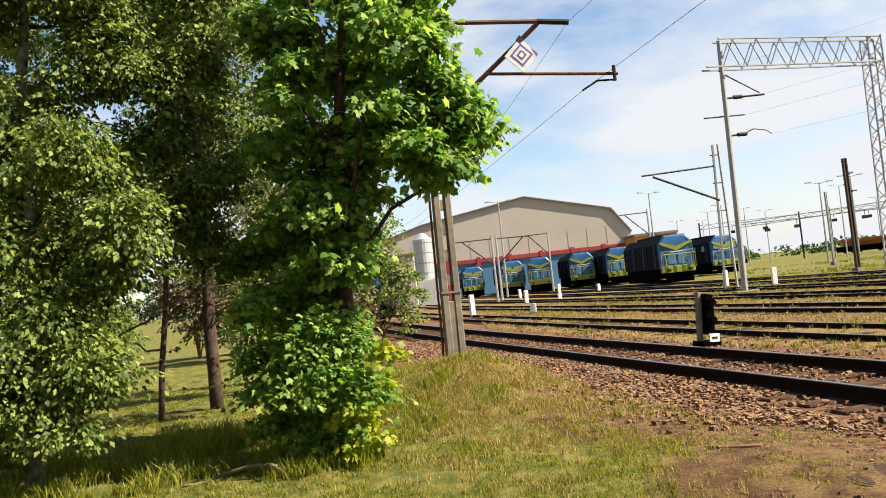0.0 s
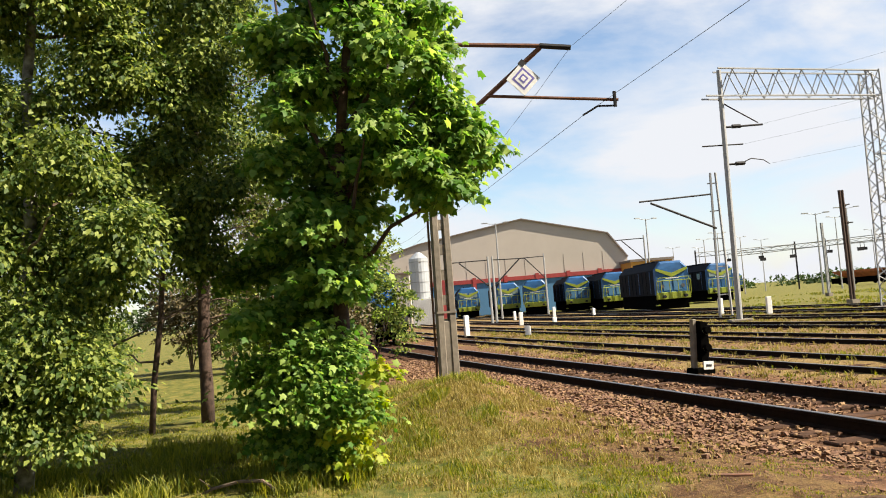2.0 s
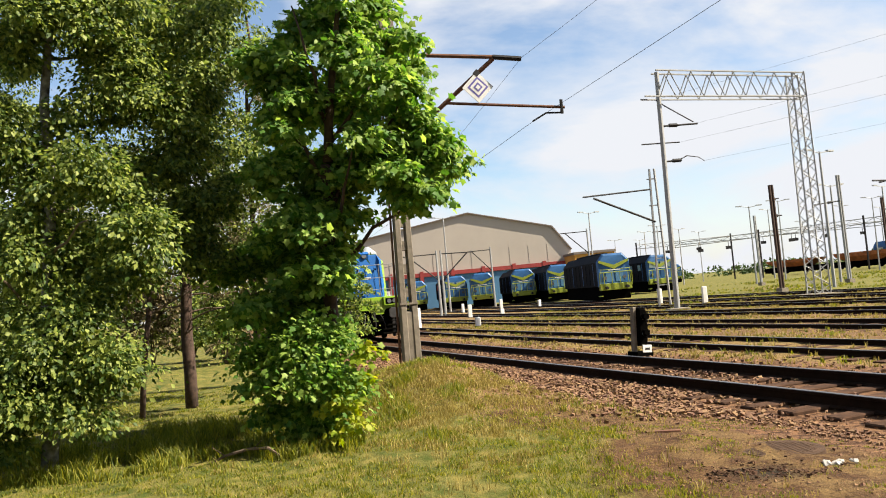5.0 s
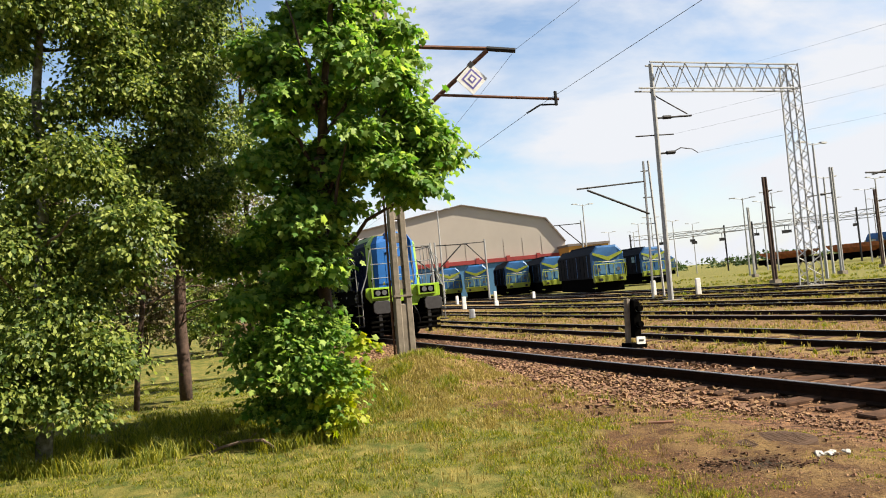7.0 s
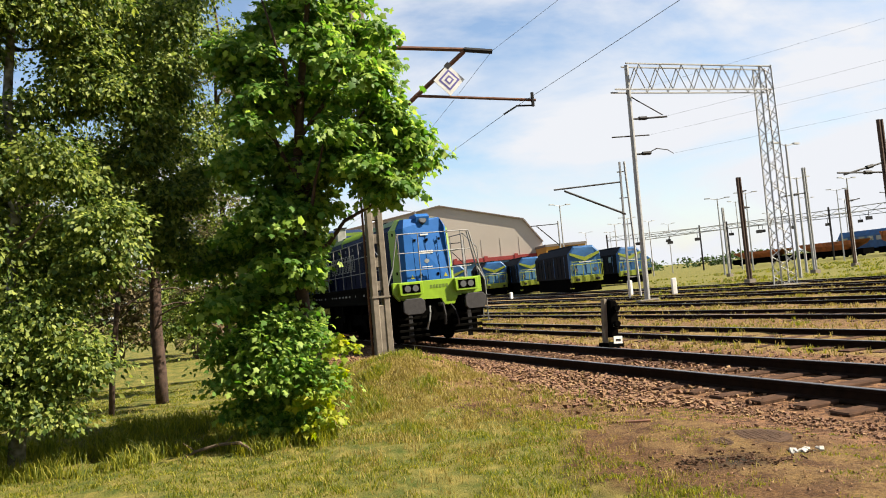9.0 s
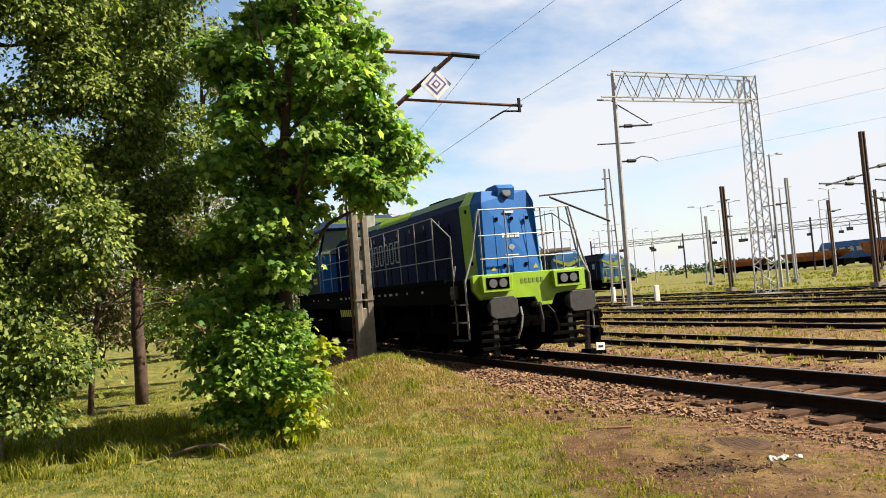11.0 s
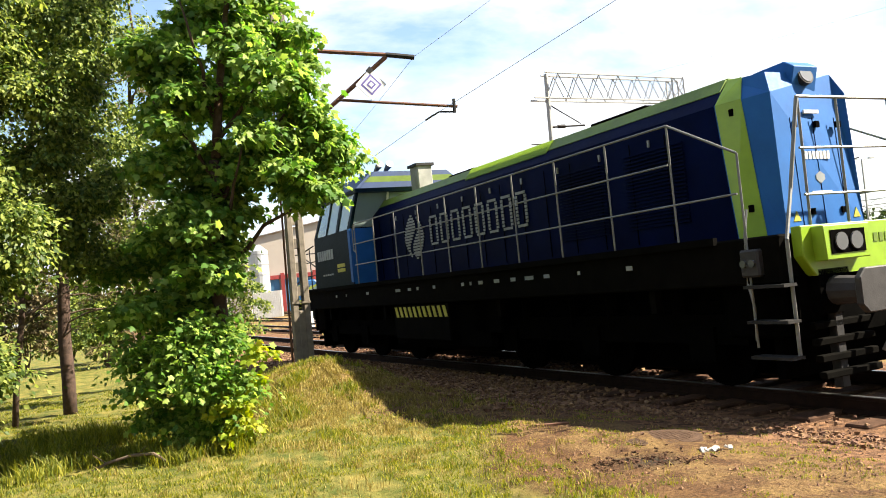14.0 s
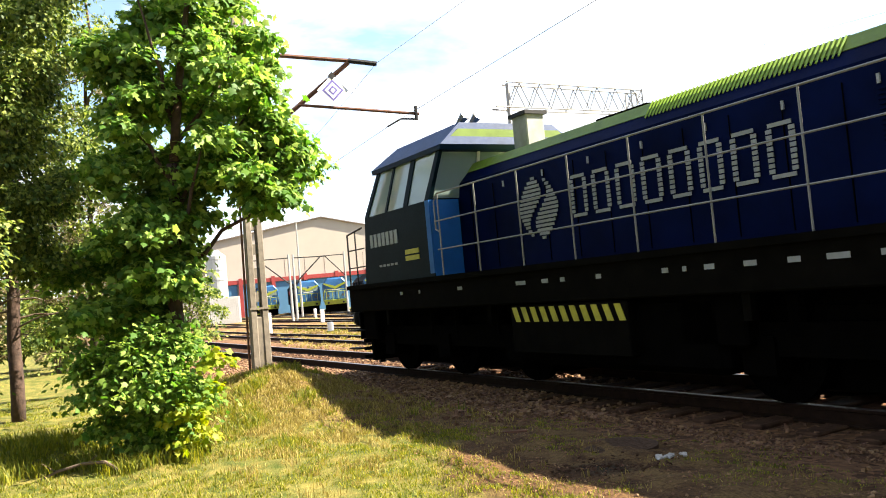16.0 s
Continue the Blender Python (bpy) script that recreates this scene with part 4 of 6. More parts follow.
def gantry():
    left, right = Vector((13.1, 38.9, 0)), Vector((21.2, 41.0, 0))
    ob = thing("signal_gantry", "galvanised lattice gantry between a tube mast and a lattice tower", "gantry", pose(0, 0, 0))
    bm = B()
    tube(bm, left + Vector((0, 0, -0.2)), left + Vector((0.22, 0, 11.5)), 0.135, 10, 0.105)
    part("mast", bm, GALV, ob, "slim steel mast")
    bm = B()
    lattice(bm, right + Vector((0.05, 0, -0.2)), right + Vector((0.12, 0, 11.4)), 0.82, 0.66, 0.045, 22)
    part("tower", bm, GALV, ob, "lattice tower")
    a, b = left + Vector((-0.55, -0.2, 10.85)), right + Vector((0.5, 0.15, 10.75))
    bm = B()
    n = 14
    for dy in (-0.35, 0.35):
        for z in (-0.62, 0.62):
            p0 = a + Vector((0.55 if z > 0 else -0.1, dy, z))
            tube(bm, p0, b + Vector((0, dy, z)), 0.045, 5)
        for k in range(n):
            t0, t1 = 0.08 + 0.92 * k / n, 0.08 + 0.92 * (k + 1) / n
            z0, z1 = (0.62, -0.62) if k % 2 else (-0.62, 0.62)
            tube(bm, a.lerp(b, t0) + Vector((0, dy, z0)), a.lerp(b, t1) + Vector((0, dy, z1)), 0.03, 4)
    part("beam", bm, GALV, ob, "lattice beam")
    for z, ln in ((8.8, 2.0), (7.05, 1.0)):
        bm = B()
        tube(bm, left + Vector((0.1, 0, z)), left + Vector((0.1 + ln, 0.3, z + 0.05)), 0.05)
        tube(bm, left + Vector((0.6, 0.1, z + 0.03)), left + Vector((1.0, 0.15, z + 0.03)), 0.1)
        part("bracket", bm, DARK_STEEL, ob, "dark insulated bracket")
    bm = B()
    tube(bm, left + Vector((-0.95, -0.2, 7.95)), left + Vector((1.1, 0.3, 8.0)), 0.035)
    part("cross_arm", bm, DARK_STEEL, ob)
    bm = B()
    limb(bm, [left + Vector((0.9, 0.2, 7.1)), left + Vector((1.4, 0.3, 7.3)), left + Vector((2.0, 0.4, 7.2)), left + Vector((2.3, 0.45, 7.0))], 0.03, 0.02, 5)
    part("steady_arm", bm, DARK_STEEL, ob)
    bm = B()
    chain(bm, [left + Vector((0.05, 0, 10.1)), left + Vector((0.5, 0.1, 9.8)), left + Vector((1.9, 0.3, 8.95))], 0.03)
    part("stay", bm, DARK_STEEL, ob)
    bm = B()
    box(bm, (left.x - 0.5, left.y - 0.35, -0.3), (left.x + 0.5, left.y + 0.35, -0.08))
    part("footing", bm, CONCRETE, ob, "", 0.03)
    bm = B()
    box(bm, (right.x - 0.75, right.y - 0.9, -0.3), (right.x + 0.85, right.y + 0.9, -0.1))
    part("footing", bm, CONCRETE, ob, "", 0.03)
    twin = thing("twin_mast", "slim twin steel mast with a long cantilever arm", "mast", pose(0, 0, 0))
    p = Vector((14.55, 45.2, 0))
    for dx in (-0.22, 0.22):
        bm = B()
        tube(bm, p + Vector((dx * 1.4, 0, -0.2)), p + Vector((dx * 0.6 + 0.05, 0, 7.6)), 0.07, 5)
        part("leg", bm, GALV, twin)
    for z in (1, 2.5, 4, 5.5, 7):
        boxpart("batten", (p.x - 0.3, p.y - 0.03, z), (p.x + 0.25, p.y + 0.03, z + 0.06), GALV, twin)
    bm = B()
    tube(bm, p + Vector((-0.2, 0, 6.45)), p + Vector((-4.3, -1.2, 6.2)), 0.05)
    part("tie", bm, DARK_STEEL, twin)
    bm = B()
    tube(bm, p + Vector((-0.05, 0, 4.6)), p + Vector((-3.7, -1.1, 6.1)), 0.06)
    part("strut", bm, DARK_STEEL, twin)


gantry()


def sagging(a, b, sag, n=14):
    a, b = Vector(a), Vector(b)
    return [a.lerp(b, k / n) - Vector((0, 0, 4 * sag * (k / n) * (1 - k / n))) for k in range(n + 1)]


def wires():
    def line(name, a, b, sag, r, label):
        bm = B()
        limb(bm, sagging(a, b, sag), r, r, 4)
        tagged(part(name, bm, WIRE, None), label, "wire", group="overhead line")

    line("catenary_wire", (2.95, 17.05, 6.42), (11.0, -14, 7.4), 0.35, 0.0045, "thin sagging steel messenger wire")
    line("catenary_wire", (2.95, 17.05, 6.42), (-4.5, 62, 6.3), 0.9, 0.005, "thin sagging steel messenger wire")
    line("contact_wire", (3.06, 17.0, 5.02), (9.9, -14, 5.3), 0.02, 0.0055, "thin taut copper contact wire")
    line("contact_wire", (3.06, 17.0, 5.02), (-4.4, 62, 5.2), 0.02, 0.0055, "thin taut copper contact wire")
    for z, dx in ((8.85, 1.9), (7.0, 2.3), (10.2, 0.2), (8.0, 1.1)):
        line("feeder_wire", (13.1 + dx, 39.2, z), (46, -8, z + 1.2), 0.6, 0.0045, "thin dark feeder wire")


wires()


# ---- the moving locomotive: x ahead from its front buffers, y to its left, z up from the rail ----
loco = thing("diesel_locomotive", "dark blue and lime diesel shunting locomotive on the near track", "locomotive")


def body_parts():
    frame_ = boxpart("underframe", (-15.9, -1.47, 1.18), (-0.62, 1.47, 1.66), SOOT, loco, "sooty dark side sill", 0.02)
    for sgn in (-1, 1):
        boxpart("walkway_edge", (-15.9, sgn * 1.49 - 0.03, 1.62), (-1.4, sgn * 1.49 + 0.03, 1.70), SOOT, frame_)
    # long bonnet: straight sides, chamfered shoulders, a sloping nose
    def ring(x, slope):
        return [(x, -0.92, 1.66), (x, 0.92, 1.66), (x - 0.12 * slope, 0.90, 3.20), (x - 0.16 * slope, 0.62, 3.51), (x - 0.16 * slope, -0.62, 3.51), (x - 0.12 * slope, -0.90, 3.20)]
    back = [(-1.62, -0.92, 1.66), (-1.62, 0.92, 1.66), (-1.78, 0.90, 3.20), (-1.80, 0.62, 3.51), (-1.80, -0.62, 3.51), (-1.78, -0.90, 3.20)]
    front = [(-1.19, -0.64, 1.68), (-1.19, 0.64, 1.68), (-1.23, 0.61, 3.24), (-1.34, 0.53, 3.49), (-1.34, -0.53, 3.49), (-1.23, -0.61, 3.24)]
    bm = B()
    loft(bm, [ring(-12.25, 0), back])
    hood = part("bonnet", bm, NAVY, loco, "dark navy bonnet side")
    bm = B()
    loft(bm, [[(x - 0.006, y * 0.996, z - 0.004) for x, y, z in back], front])
    nose = part("nose", bm, BLUE, loco, "bright blue nose with doors")
    # lime panels on the slanting front corners, running up into the roof's shoulders
    for low, mid, high in ((0, 5, 4), (1, 2, 3)):
        bm = B()
        pts = [[Vector(back[k]).lerp(Vector(front[k]), f) for k, f in zip((low, mid, high), cut)] for cut in ((0.03, 0.03, 0.02), (0.60, 0.50, 0.40))]
        for k in (0, 1):
            quad = [pts[0][k], pts[1][k], pts[1][k + 1], pts[0][k + 1]]
            nrm = (quad[1] - quad[0]).cross(quad[3] - quad[0]).normalized()
            if nrm.x < 0:
                nrm = -nrm
            loft(bm, [[v - nrm * 0.01 for v in quad], [v + nrm * 0.005 for v in quad]])
        panel = part("lime_panel", bm, LIME, loco, "lime green panel on the bonnet's front corner")
        sgn = -1 if low == 0 else 1
        for z in (1.95, 3.05):
            x = -1.47 - 0.18 * (z - 1.66) / 1.54
            boxpart("hinge", (x, sgn * 0.81 - 0.025, z), (x + 0.05, sgn * 0.81 + 0.025, z + 0.08), BLACK, panel)

    def face(z):
        return -1.19 - 0.0267 * (z - 1.68)
    for y in (-0.36, 0.0, 0.36):
        bm = B()
        tube(bm, (face(1.75), y, 1.75), (face(2.95), y, 2.95), 0.007, 4)
        part("door_seam", bm, NAVY, nose)
    for y, z in ((-0.30, 2.84), (0.06, 2.84), (0.42, 2.84), (-0.2, 1.86), (0.3, 1.86)):
        boxpart("latch", (face(z) - 0.02, y - 0.03, z), (face(z) + 0.02, y + 0.03, z + 0.07), BLACK, nose)
    for y in (-0.46, 0.52):
        bm = B()
        prism(bm, [(y - 0.06, 1.80), (y + 0.06, 1.80), (y, 1.91)], 0, -1.21, face(1.8) + 0.006)
        part("warning_sign", bm, YELLOW, nose, "small yellow warning triangle")
    for k in range(7):
        boxpart("number_bar", (-1.23, -0.20 + 0.06 * k, 2.48), (face(2.48) + 0.006, -0.16 + 0.06 * k, 2.57), WHITE, nose, "white painted bar")
    bm = B()
    prism(bm, [(-0.07, 2.25), (0, 2.20), (0.07, 2.25), (0.07, 2.30), (0, 2.34), (-0.07, 2.30)], 0, -1.23, face(2.2) + 0.006)
    part("emblem", bm, SILVER, nose, "small pale emblem")
    boxpart("number_bar", (-1.22, -0.16, 2.10), (face(2.1) + 0.006, 0.16, 2.12), WHITE, nose)
    boxpart("number_bar", (-1.24, -0.12, 3.00), (face(3.0) + 0.006, 0.12, 3.04), WHITE, nose)
    # lamp box on the nose
    bm = B()
    prism(bm, [(-2.0, 3.49), (-1.30, 3.25), (-1.22, 3.54), (-1.35, 3.62), (-1.8, 3.60)], 1, -0.20, 0.20)
    lamp = part("lamp_box", bm, BLUE, loco, "blue headlamp housing on the nose", 0.01)
    bm = B()
    tube(bm, (-1.30, 0, 3.43), (-1.225, 0, 3.45), 0.095, 16)
    part("headlamp", bm, LAMP_GLASS, lamp, "round headlamp glass")
    bm = B()
    tube(bm, (-1.30, 0, 3.43), (-1.232, 0, 3.448), 0.115, 16)
    part("rim", bm, DARK_STEEL, lamp)
    # lime roof strips on both shoulders, ribbed over the middle
    for sgn in (-1, 1):
        bm = B()
        prism(bm, [(sgn * 0.755, 3.375), (sgn * 0.63, 3.53), (sgn * 0.60, 3.49), (sgn * 0.72, 3.35)], 0, -12.2, -1.80)
        part("roof_strip", bm, LIME_DARK, loco, "lime green shoulder of the roof")
    bm = B()
    for k in range(44):
        tube(bm, (-7.9 + 0.06 * k, -0.80, 3.33), (-7.9 + 0.06 * k, -0.64, 3.535), 0.014, 4)
    part("ribs", bm, LIME, loco, "ribbed lime grille")
    boxpart("roof_deck", (-12.2, -0.6, 3.50), (-1.80, 0.6, 3.54), LIME_DARK, loco)
    for x0, x1, h in ((-4.6, -3.4, 0.08), (-9.2, -8.2, 0.07), (-6.6, -5.4, 0.05)):
        boxpart("roof_hatch", (x0, -0.45, 3.535), (x1, 0.45, 3.54 + h), BLACK, loco, "", 0.01)
    # panel joints and latches on the bonnet's side
    for sgn in (-1, 1):
        for k in range(15):
            x = -2.6 - 0.66 * k
            boxpart("panel_joint", (x - 0.006, sgn * 0.922 - 0.004, 1.75), (x + 0.006, sgn * 0.922 + 0.004, 3.05), BLACK, hood)
        for k in range(9):
            x = -2.9 - 1.0 * k
            boxpart("hinge", (x, sgn * 0.925 - 0.01, 2.95), (x + 0.03, sgn * 0.925 + 0.01, 3.04), SILVER, hood)
    vents = B()
    for k in range(22):
        for x0 in (-3.4, -4.9):
            box(vents, (x0, -0.938, 1.95 + 0.045 * k), (x0 + 1.1, -0.918, 1.968 + 0.045 * k))
    part("louvres", vents, NAVY, hood, "fine horizontal louvres")
    # brand mark and name: striped plain shapes
    for k in range(16):
        u = (k - 7.5) / 8
        w = 0.47 * math.sqrt(1 - u * u) * (1 - 0.25 * abs(u))
        gap = 0.16 * math.sin(math.pi * u)
        for x0, x1 in ((-w, gap - 0.07), (gap + 0.07, w)):
            if x1 > x0 + 0.03:
                boxpart("emblem_stripe", (-10.05 + x0, -0.934, 2.06 + 0.058 * k), (-10.05 + x1, -0.924, 2.10 + 0.058 * k), SILVER, hood)
    x = -9.30
    for k in range(8):
        w = 0.34
        for j in range(10):
            z = 2.28 + 0.058 * j
            spans = ((x + 0.03, x + w - 0.03),) if j in (0, 9) else ((x, x + 0.07), (x + w - 0.07, x + w))
            for x0, x1 in spans:
                boxpart("name_stripe", (x0, -0.934, z), (x1, -0.924, z + 0.042), SILVER, hood)
        x += 0.455


def cab_parts():
    # profile along x: raked rear wall, roof higher than the bonnet
    lower = [(-15.0, -1.49, 1.66), (-12.25, -1.49, 1.66), (-12.25, 1.49, 1.66), (-15.0, 1.49, 1.66)]
    mid = [(-14.80, -1.49, 2.95), (-12.25, -1.49, 2.95), (-12.25, 1.49, 2.95), (-14.80, 1.49, 2.95)]
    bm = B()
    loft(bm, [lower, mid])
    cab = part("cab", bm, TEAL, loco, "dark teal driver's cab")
    boxpart("blue_corner", (-12.38, -1.497, 1.75), (-12.24, -1.475, 2.95), BLUE, cab, "bright blue cab corner")
    boxpart("front_panel", (-12.26, -1.47, 1.70), (-12.235, -0.93, 2.95), BLUE, cab)
    boxpart("front_panel", (-12.26, 0.93, 1.70), (-12.235, 1.47, 2.95), BLUE, cab)
    # window band as separate posts with glass between
    def at(x, y, z):
        """Raked window band: the sides lean in and the ends slope."""
        t = (z - 2.95) / 0.78
        return x, y * (1 - 0.10 * t), z
    for sgn in (-1, 1):
        for x0, x1, x2, x3 in ((-14.80, -14.66, -14.42, -14.28), (-13.92, -13.84, -13.72, -13.64), (-13.18, -13.02, -13.02, -12.86), (-12.40, -12.25, -12.12, -12.0)):
            posts = B()
            loft(posts, [[at(x0, sgn * 1.49, 2.95), at(x1, sgn * 1.49, 2.95), at(x1, sgn * 1.42, 2.95), at(x0, sgn * 1.42, 2.95)],
                         [at(x2, sgn * 1.49, 3.73), at(x3, sgn * 1.49, 3.73), at(x3, sgn * 1.42, 3.73), at(x2, sgn * 1.42, 3.73)]])
            part("window_post", posts, TEAL, cab, "dark window post")
    for sgn in (-1, 1):
        for x0, x1, x2, x3 in ((-14.66, -13.92, -14.28, -13.72), (-13.84, -13.18, -13.64, -13.02), (-13.02, -12.40, -12.86, -12.12)):
            bm = B()
            loft(bm, [[at(x0, sgn * 1.47, 2.95), at(x1, sgn * 1.47, 2.95), at(x1, sgn * 1.455, 2.95), at(x0, sgn * 1.455, 2.95)],
                      [at(x2, sgn * 1.47, 3.73), at(x3, sgn * 1.47, 3.73), at(x3, sgn * 1.455, 3.73), at(x2, sgn * 1.455, 3.73)]])
            part("side_window", bm, GLASS, cab, "side window glass")
    for x, dx in ((-12.24, 0.14), (-14.80, 0.40)):
        for y0, y1 in ((-1.40, -0.62), (-0.55, 0.55), (0.62, 1.40)):
            bm = B()
            loft(bm, [[(x, y0, 2.97), (x, y1, 2.97), (x - 0.02, y1, 2.97), (x - 0.02, y0, 2.97)],
                      [(x + dx, y0 * 0.9, 3.72), (x + dx, y1 * 0.9, 3.72), (x + dx - 0.02, y1 * 0.9, 3.72), (x + dx - 0.02, y0 * 0.9, 3.72)]])
            part("end_window", bm, GLASS, cab, "windscreen glass")
        for y in (-0.585, 0.585):
            bm = B()
            tube(bm, (x, y, 2.95), (x + dx, y * 0.9, 3.73), 0.035, 4)
            part("end_post", bm, WHITE, cab)
    bm = B()
    loft(bm, [[(-14.55, -1.37, 3.73), (-11.95, -1.37, 3.73), (-11.95, 1.37, 3.73), (-14.55, 1.37, 3.73)],
              [(-14.52, -1.40, 3.80), (-11.85, -1.40, 3.80), (-11.85, 1.40, 3.80), (-14.52, 1.40, 3.80)],
              [(-14.25, -0.95, 4.18), (-11.95, -0.95, 4.18), (-11.95, 0.95, 4.18), (-14.25, 0.95, 4.18)]])
    roof = part("cab_roof", bm, ROOF_BLUE, cab, "blue chamfered cab roof")
    bm = B()
    prism(bm, [(-1.22, 3.90), (1.22, 3.90), (1.02, 4.06), (-1.02, 4.06)], 0, -11.95, -11.885)
    part("roof_front", bm, LIME_DARK, cab, "lime roof front")
    boxpart("cab_floor", (-14.7, -1.35, 2.90), (-12.35, 1.35, 2.955), BLACK, cab)
    for x in (-14.2, -13.0):
        boxpart("seat", (x, -0.9, 2.955), (x + 0.4, -0.45, 3.35), BLACK, cab, "", 0.04)
    for k in range(7):
        boxpart("number_bar", (-14.62 + 0.17 * k, -1.502, 2.36), (-14.50 + 0.17 * k, -1.488, 2.60), SILVER, cab, "silver bar")
    boxpart("plate", (-13.22, -1.505, 2.02), (-12.72, -1.488, 2.10), YELLOW, cab, "pale step plate")
    boxpart("plate", (-13.22, -1.505, 2.13), (-12.72, -1.488, 2.21), YELLOW, cab)
    for k in range(5):
        boxpart("small_mark", (-14.3 + 0.16 * k, -1.502, 1.98), (-14.2 + 0.16 * k, -1.488, 2.02), SILVER, cab)
    for y in (-0.55, -0.30):
        bm = B()
        tube(bm, (-12.75, y, 4.25), (-12.35, y, 4.42), 0.03, 8, 0.09)
        part("horn", bm, TUBE, roof, "air horn")
        boxpart("horn_stand", (-12.62, y - 0.02, 4.17), (-12.58, y + 0.02, 4.30), DARK_STEEL, roof)
    bm = B()
    box(bm, (-11.57, -0.17, 3.44), (-11.17, 0.19, 4.18))
    stack = part("exhaust_pipe", bm, STACK, loco, "pale grey box exhaust stack", 0.02)
    boxpart("lip", (-11.61, -0.21, 4.16), (-11.13, 0.23, 4.22), DARK_STEEL, stack)


def rail_parts():
    for sgn in (-1, 1):
        y = sgn * 1.47
        bm = B()
        chain(bm, [(-1.0, y, 0.55), (-1.0, y, 2.53), (-1.96, y, 3.02), (-12.0, y, 3.02), (-12.12, y, 2.9), (-12.12, y, 2.45), (-12.0, y, 2.40)], 0.0135)
        rail = part("handrail", bm, TUBE, loco, "pale steel side handrail")
        for z, x1 in ((2.58, -2.0), (2.12, -1.05)):
            bm = B()
            chain(bm, [(x1, y, z), (-12.1, y, z)], 0.012)
            part("mid_rail", bm, TUBE, rail)
        for k in range(10):
            x = -1.96 - 1.115 * k
            bm = B()
            tube(bm, (x, y, 1.68), (x, y, 3.02), 0.013)
            part("post", bm, TUBE, rail)
        bm = B()
        chain(bm, [(-0.55, sgn * 1.42, 0.45), (-0.55, sgn * 1.42, 1.6), (-0.62, sgn * 1.2, 2.1), (-0.58, sgn * 1.02, 3.0)], 0.02)
        part("grab_rail", bm, TUBE, loco, "bent grab rail by the steps")
        bm = B()
        chain(bm, [(-1.03, sgn * 1.45, 0.62), (-1.0, sgn * 1.46, 0.95), (-1.05, sgn * 1.46, 1.2), (-1.02, sgn * 1.46, 1.7), (-1.02, sgn * 1.40, 1.95)], 0.014)
        part("hose", bm, TUBE, loco, "crooked pale hose by the steps")
        kit = boxpart("equipment_box", (-1.06, sgn * 1.49 - 0.05, 1.26), (-0.82, sgn * 1.49 + 0.05, 1.54), RUBBER, loco, "small dark box with two lamps", 0.02)
        for x in (-1.00, -0.89):
            bm = B()
            tube(bm, (x, sgn * 1.53, 1.40), (x, sgn * 1.565, 1.40), 0.038, 14)
            part("lamp", bm, LAMP_GLASS, kit)
        for z in (0.45, 0.80, 1.15):
            boxpart("step", (-1.0, sgn * 1.47 - 0.12, z), (-0.5, sgn * 1.47 + 0.06, z + 0.03), DARK_STEEL, loco, "worn dark step tread")
            boxpart("step", (-15.85, sgn * 1.47 - 0.12, z), (-15.4, sgn * 1.47 + 0.06, z + 0.03), DARK_STEEL, loco)
    for x in (-0.60, -15.75):
        bm = B()
        chain(bm, [(x, -1.0, 3.02), (x, 1.08, 3.02)], 0.016)
        rail = part("end_rail", bm, TUBE, loco, "pale end railing across the platform")
        for z in (2.50, 2.03):
            bm = B()
            chain(bm, [(x, -1.03, z), (x, 1.1, z)], 0.014)
            part("mid_rail", bm, TUBE, rail)
        for y in (-1.0, -0.42, 0.42, 0.86):
            bm = B()
            tube(bm, (x, y, 1.66), (x, y * 0.98, 3.02), 0.015)
            part("post", bm, TUBE, rail)
        bm = B()
        chain(bm, [(x, 1.08, 3.02), (x + 0.02, 1.28, 2.1), (x, 1.42, 1.68)], 0.02)
        part("post", bm, TUBE, rail)


def rear_railing():
    """The dark side railing of the short rear platform."""
    for sgn in (-1, 1):
        y = sgn * 1.43
        bm = B()
        chain(bm, [(-15.86, y, 1.66), (-15.86, y, 2.72), (-15.12, y, 2.80)], 0.018)
        rail = part("rear_railing", bm, DARK_STEEL, loco, "dark railing on the rear platform")
        for z in (2.05, 2.4):
            bm = B()
            tube(bm, (-15.86, y, z), (-15.08, y, z), 0.014)
            part("mid_rail", bm, DARK_STEEL, rail)
        bm = B()
        tube(bm, (-15.48, y, 1.66), (-15.48, y, 2.76), 0.015)
        part("post", bm, DARK_STEEL, rail)


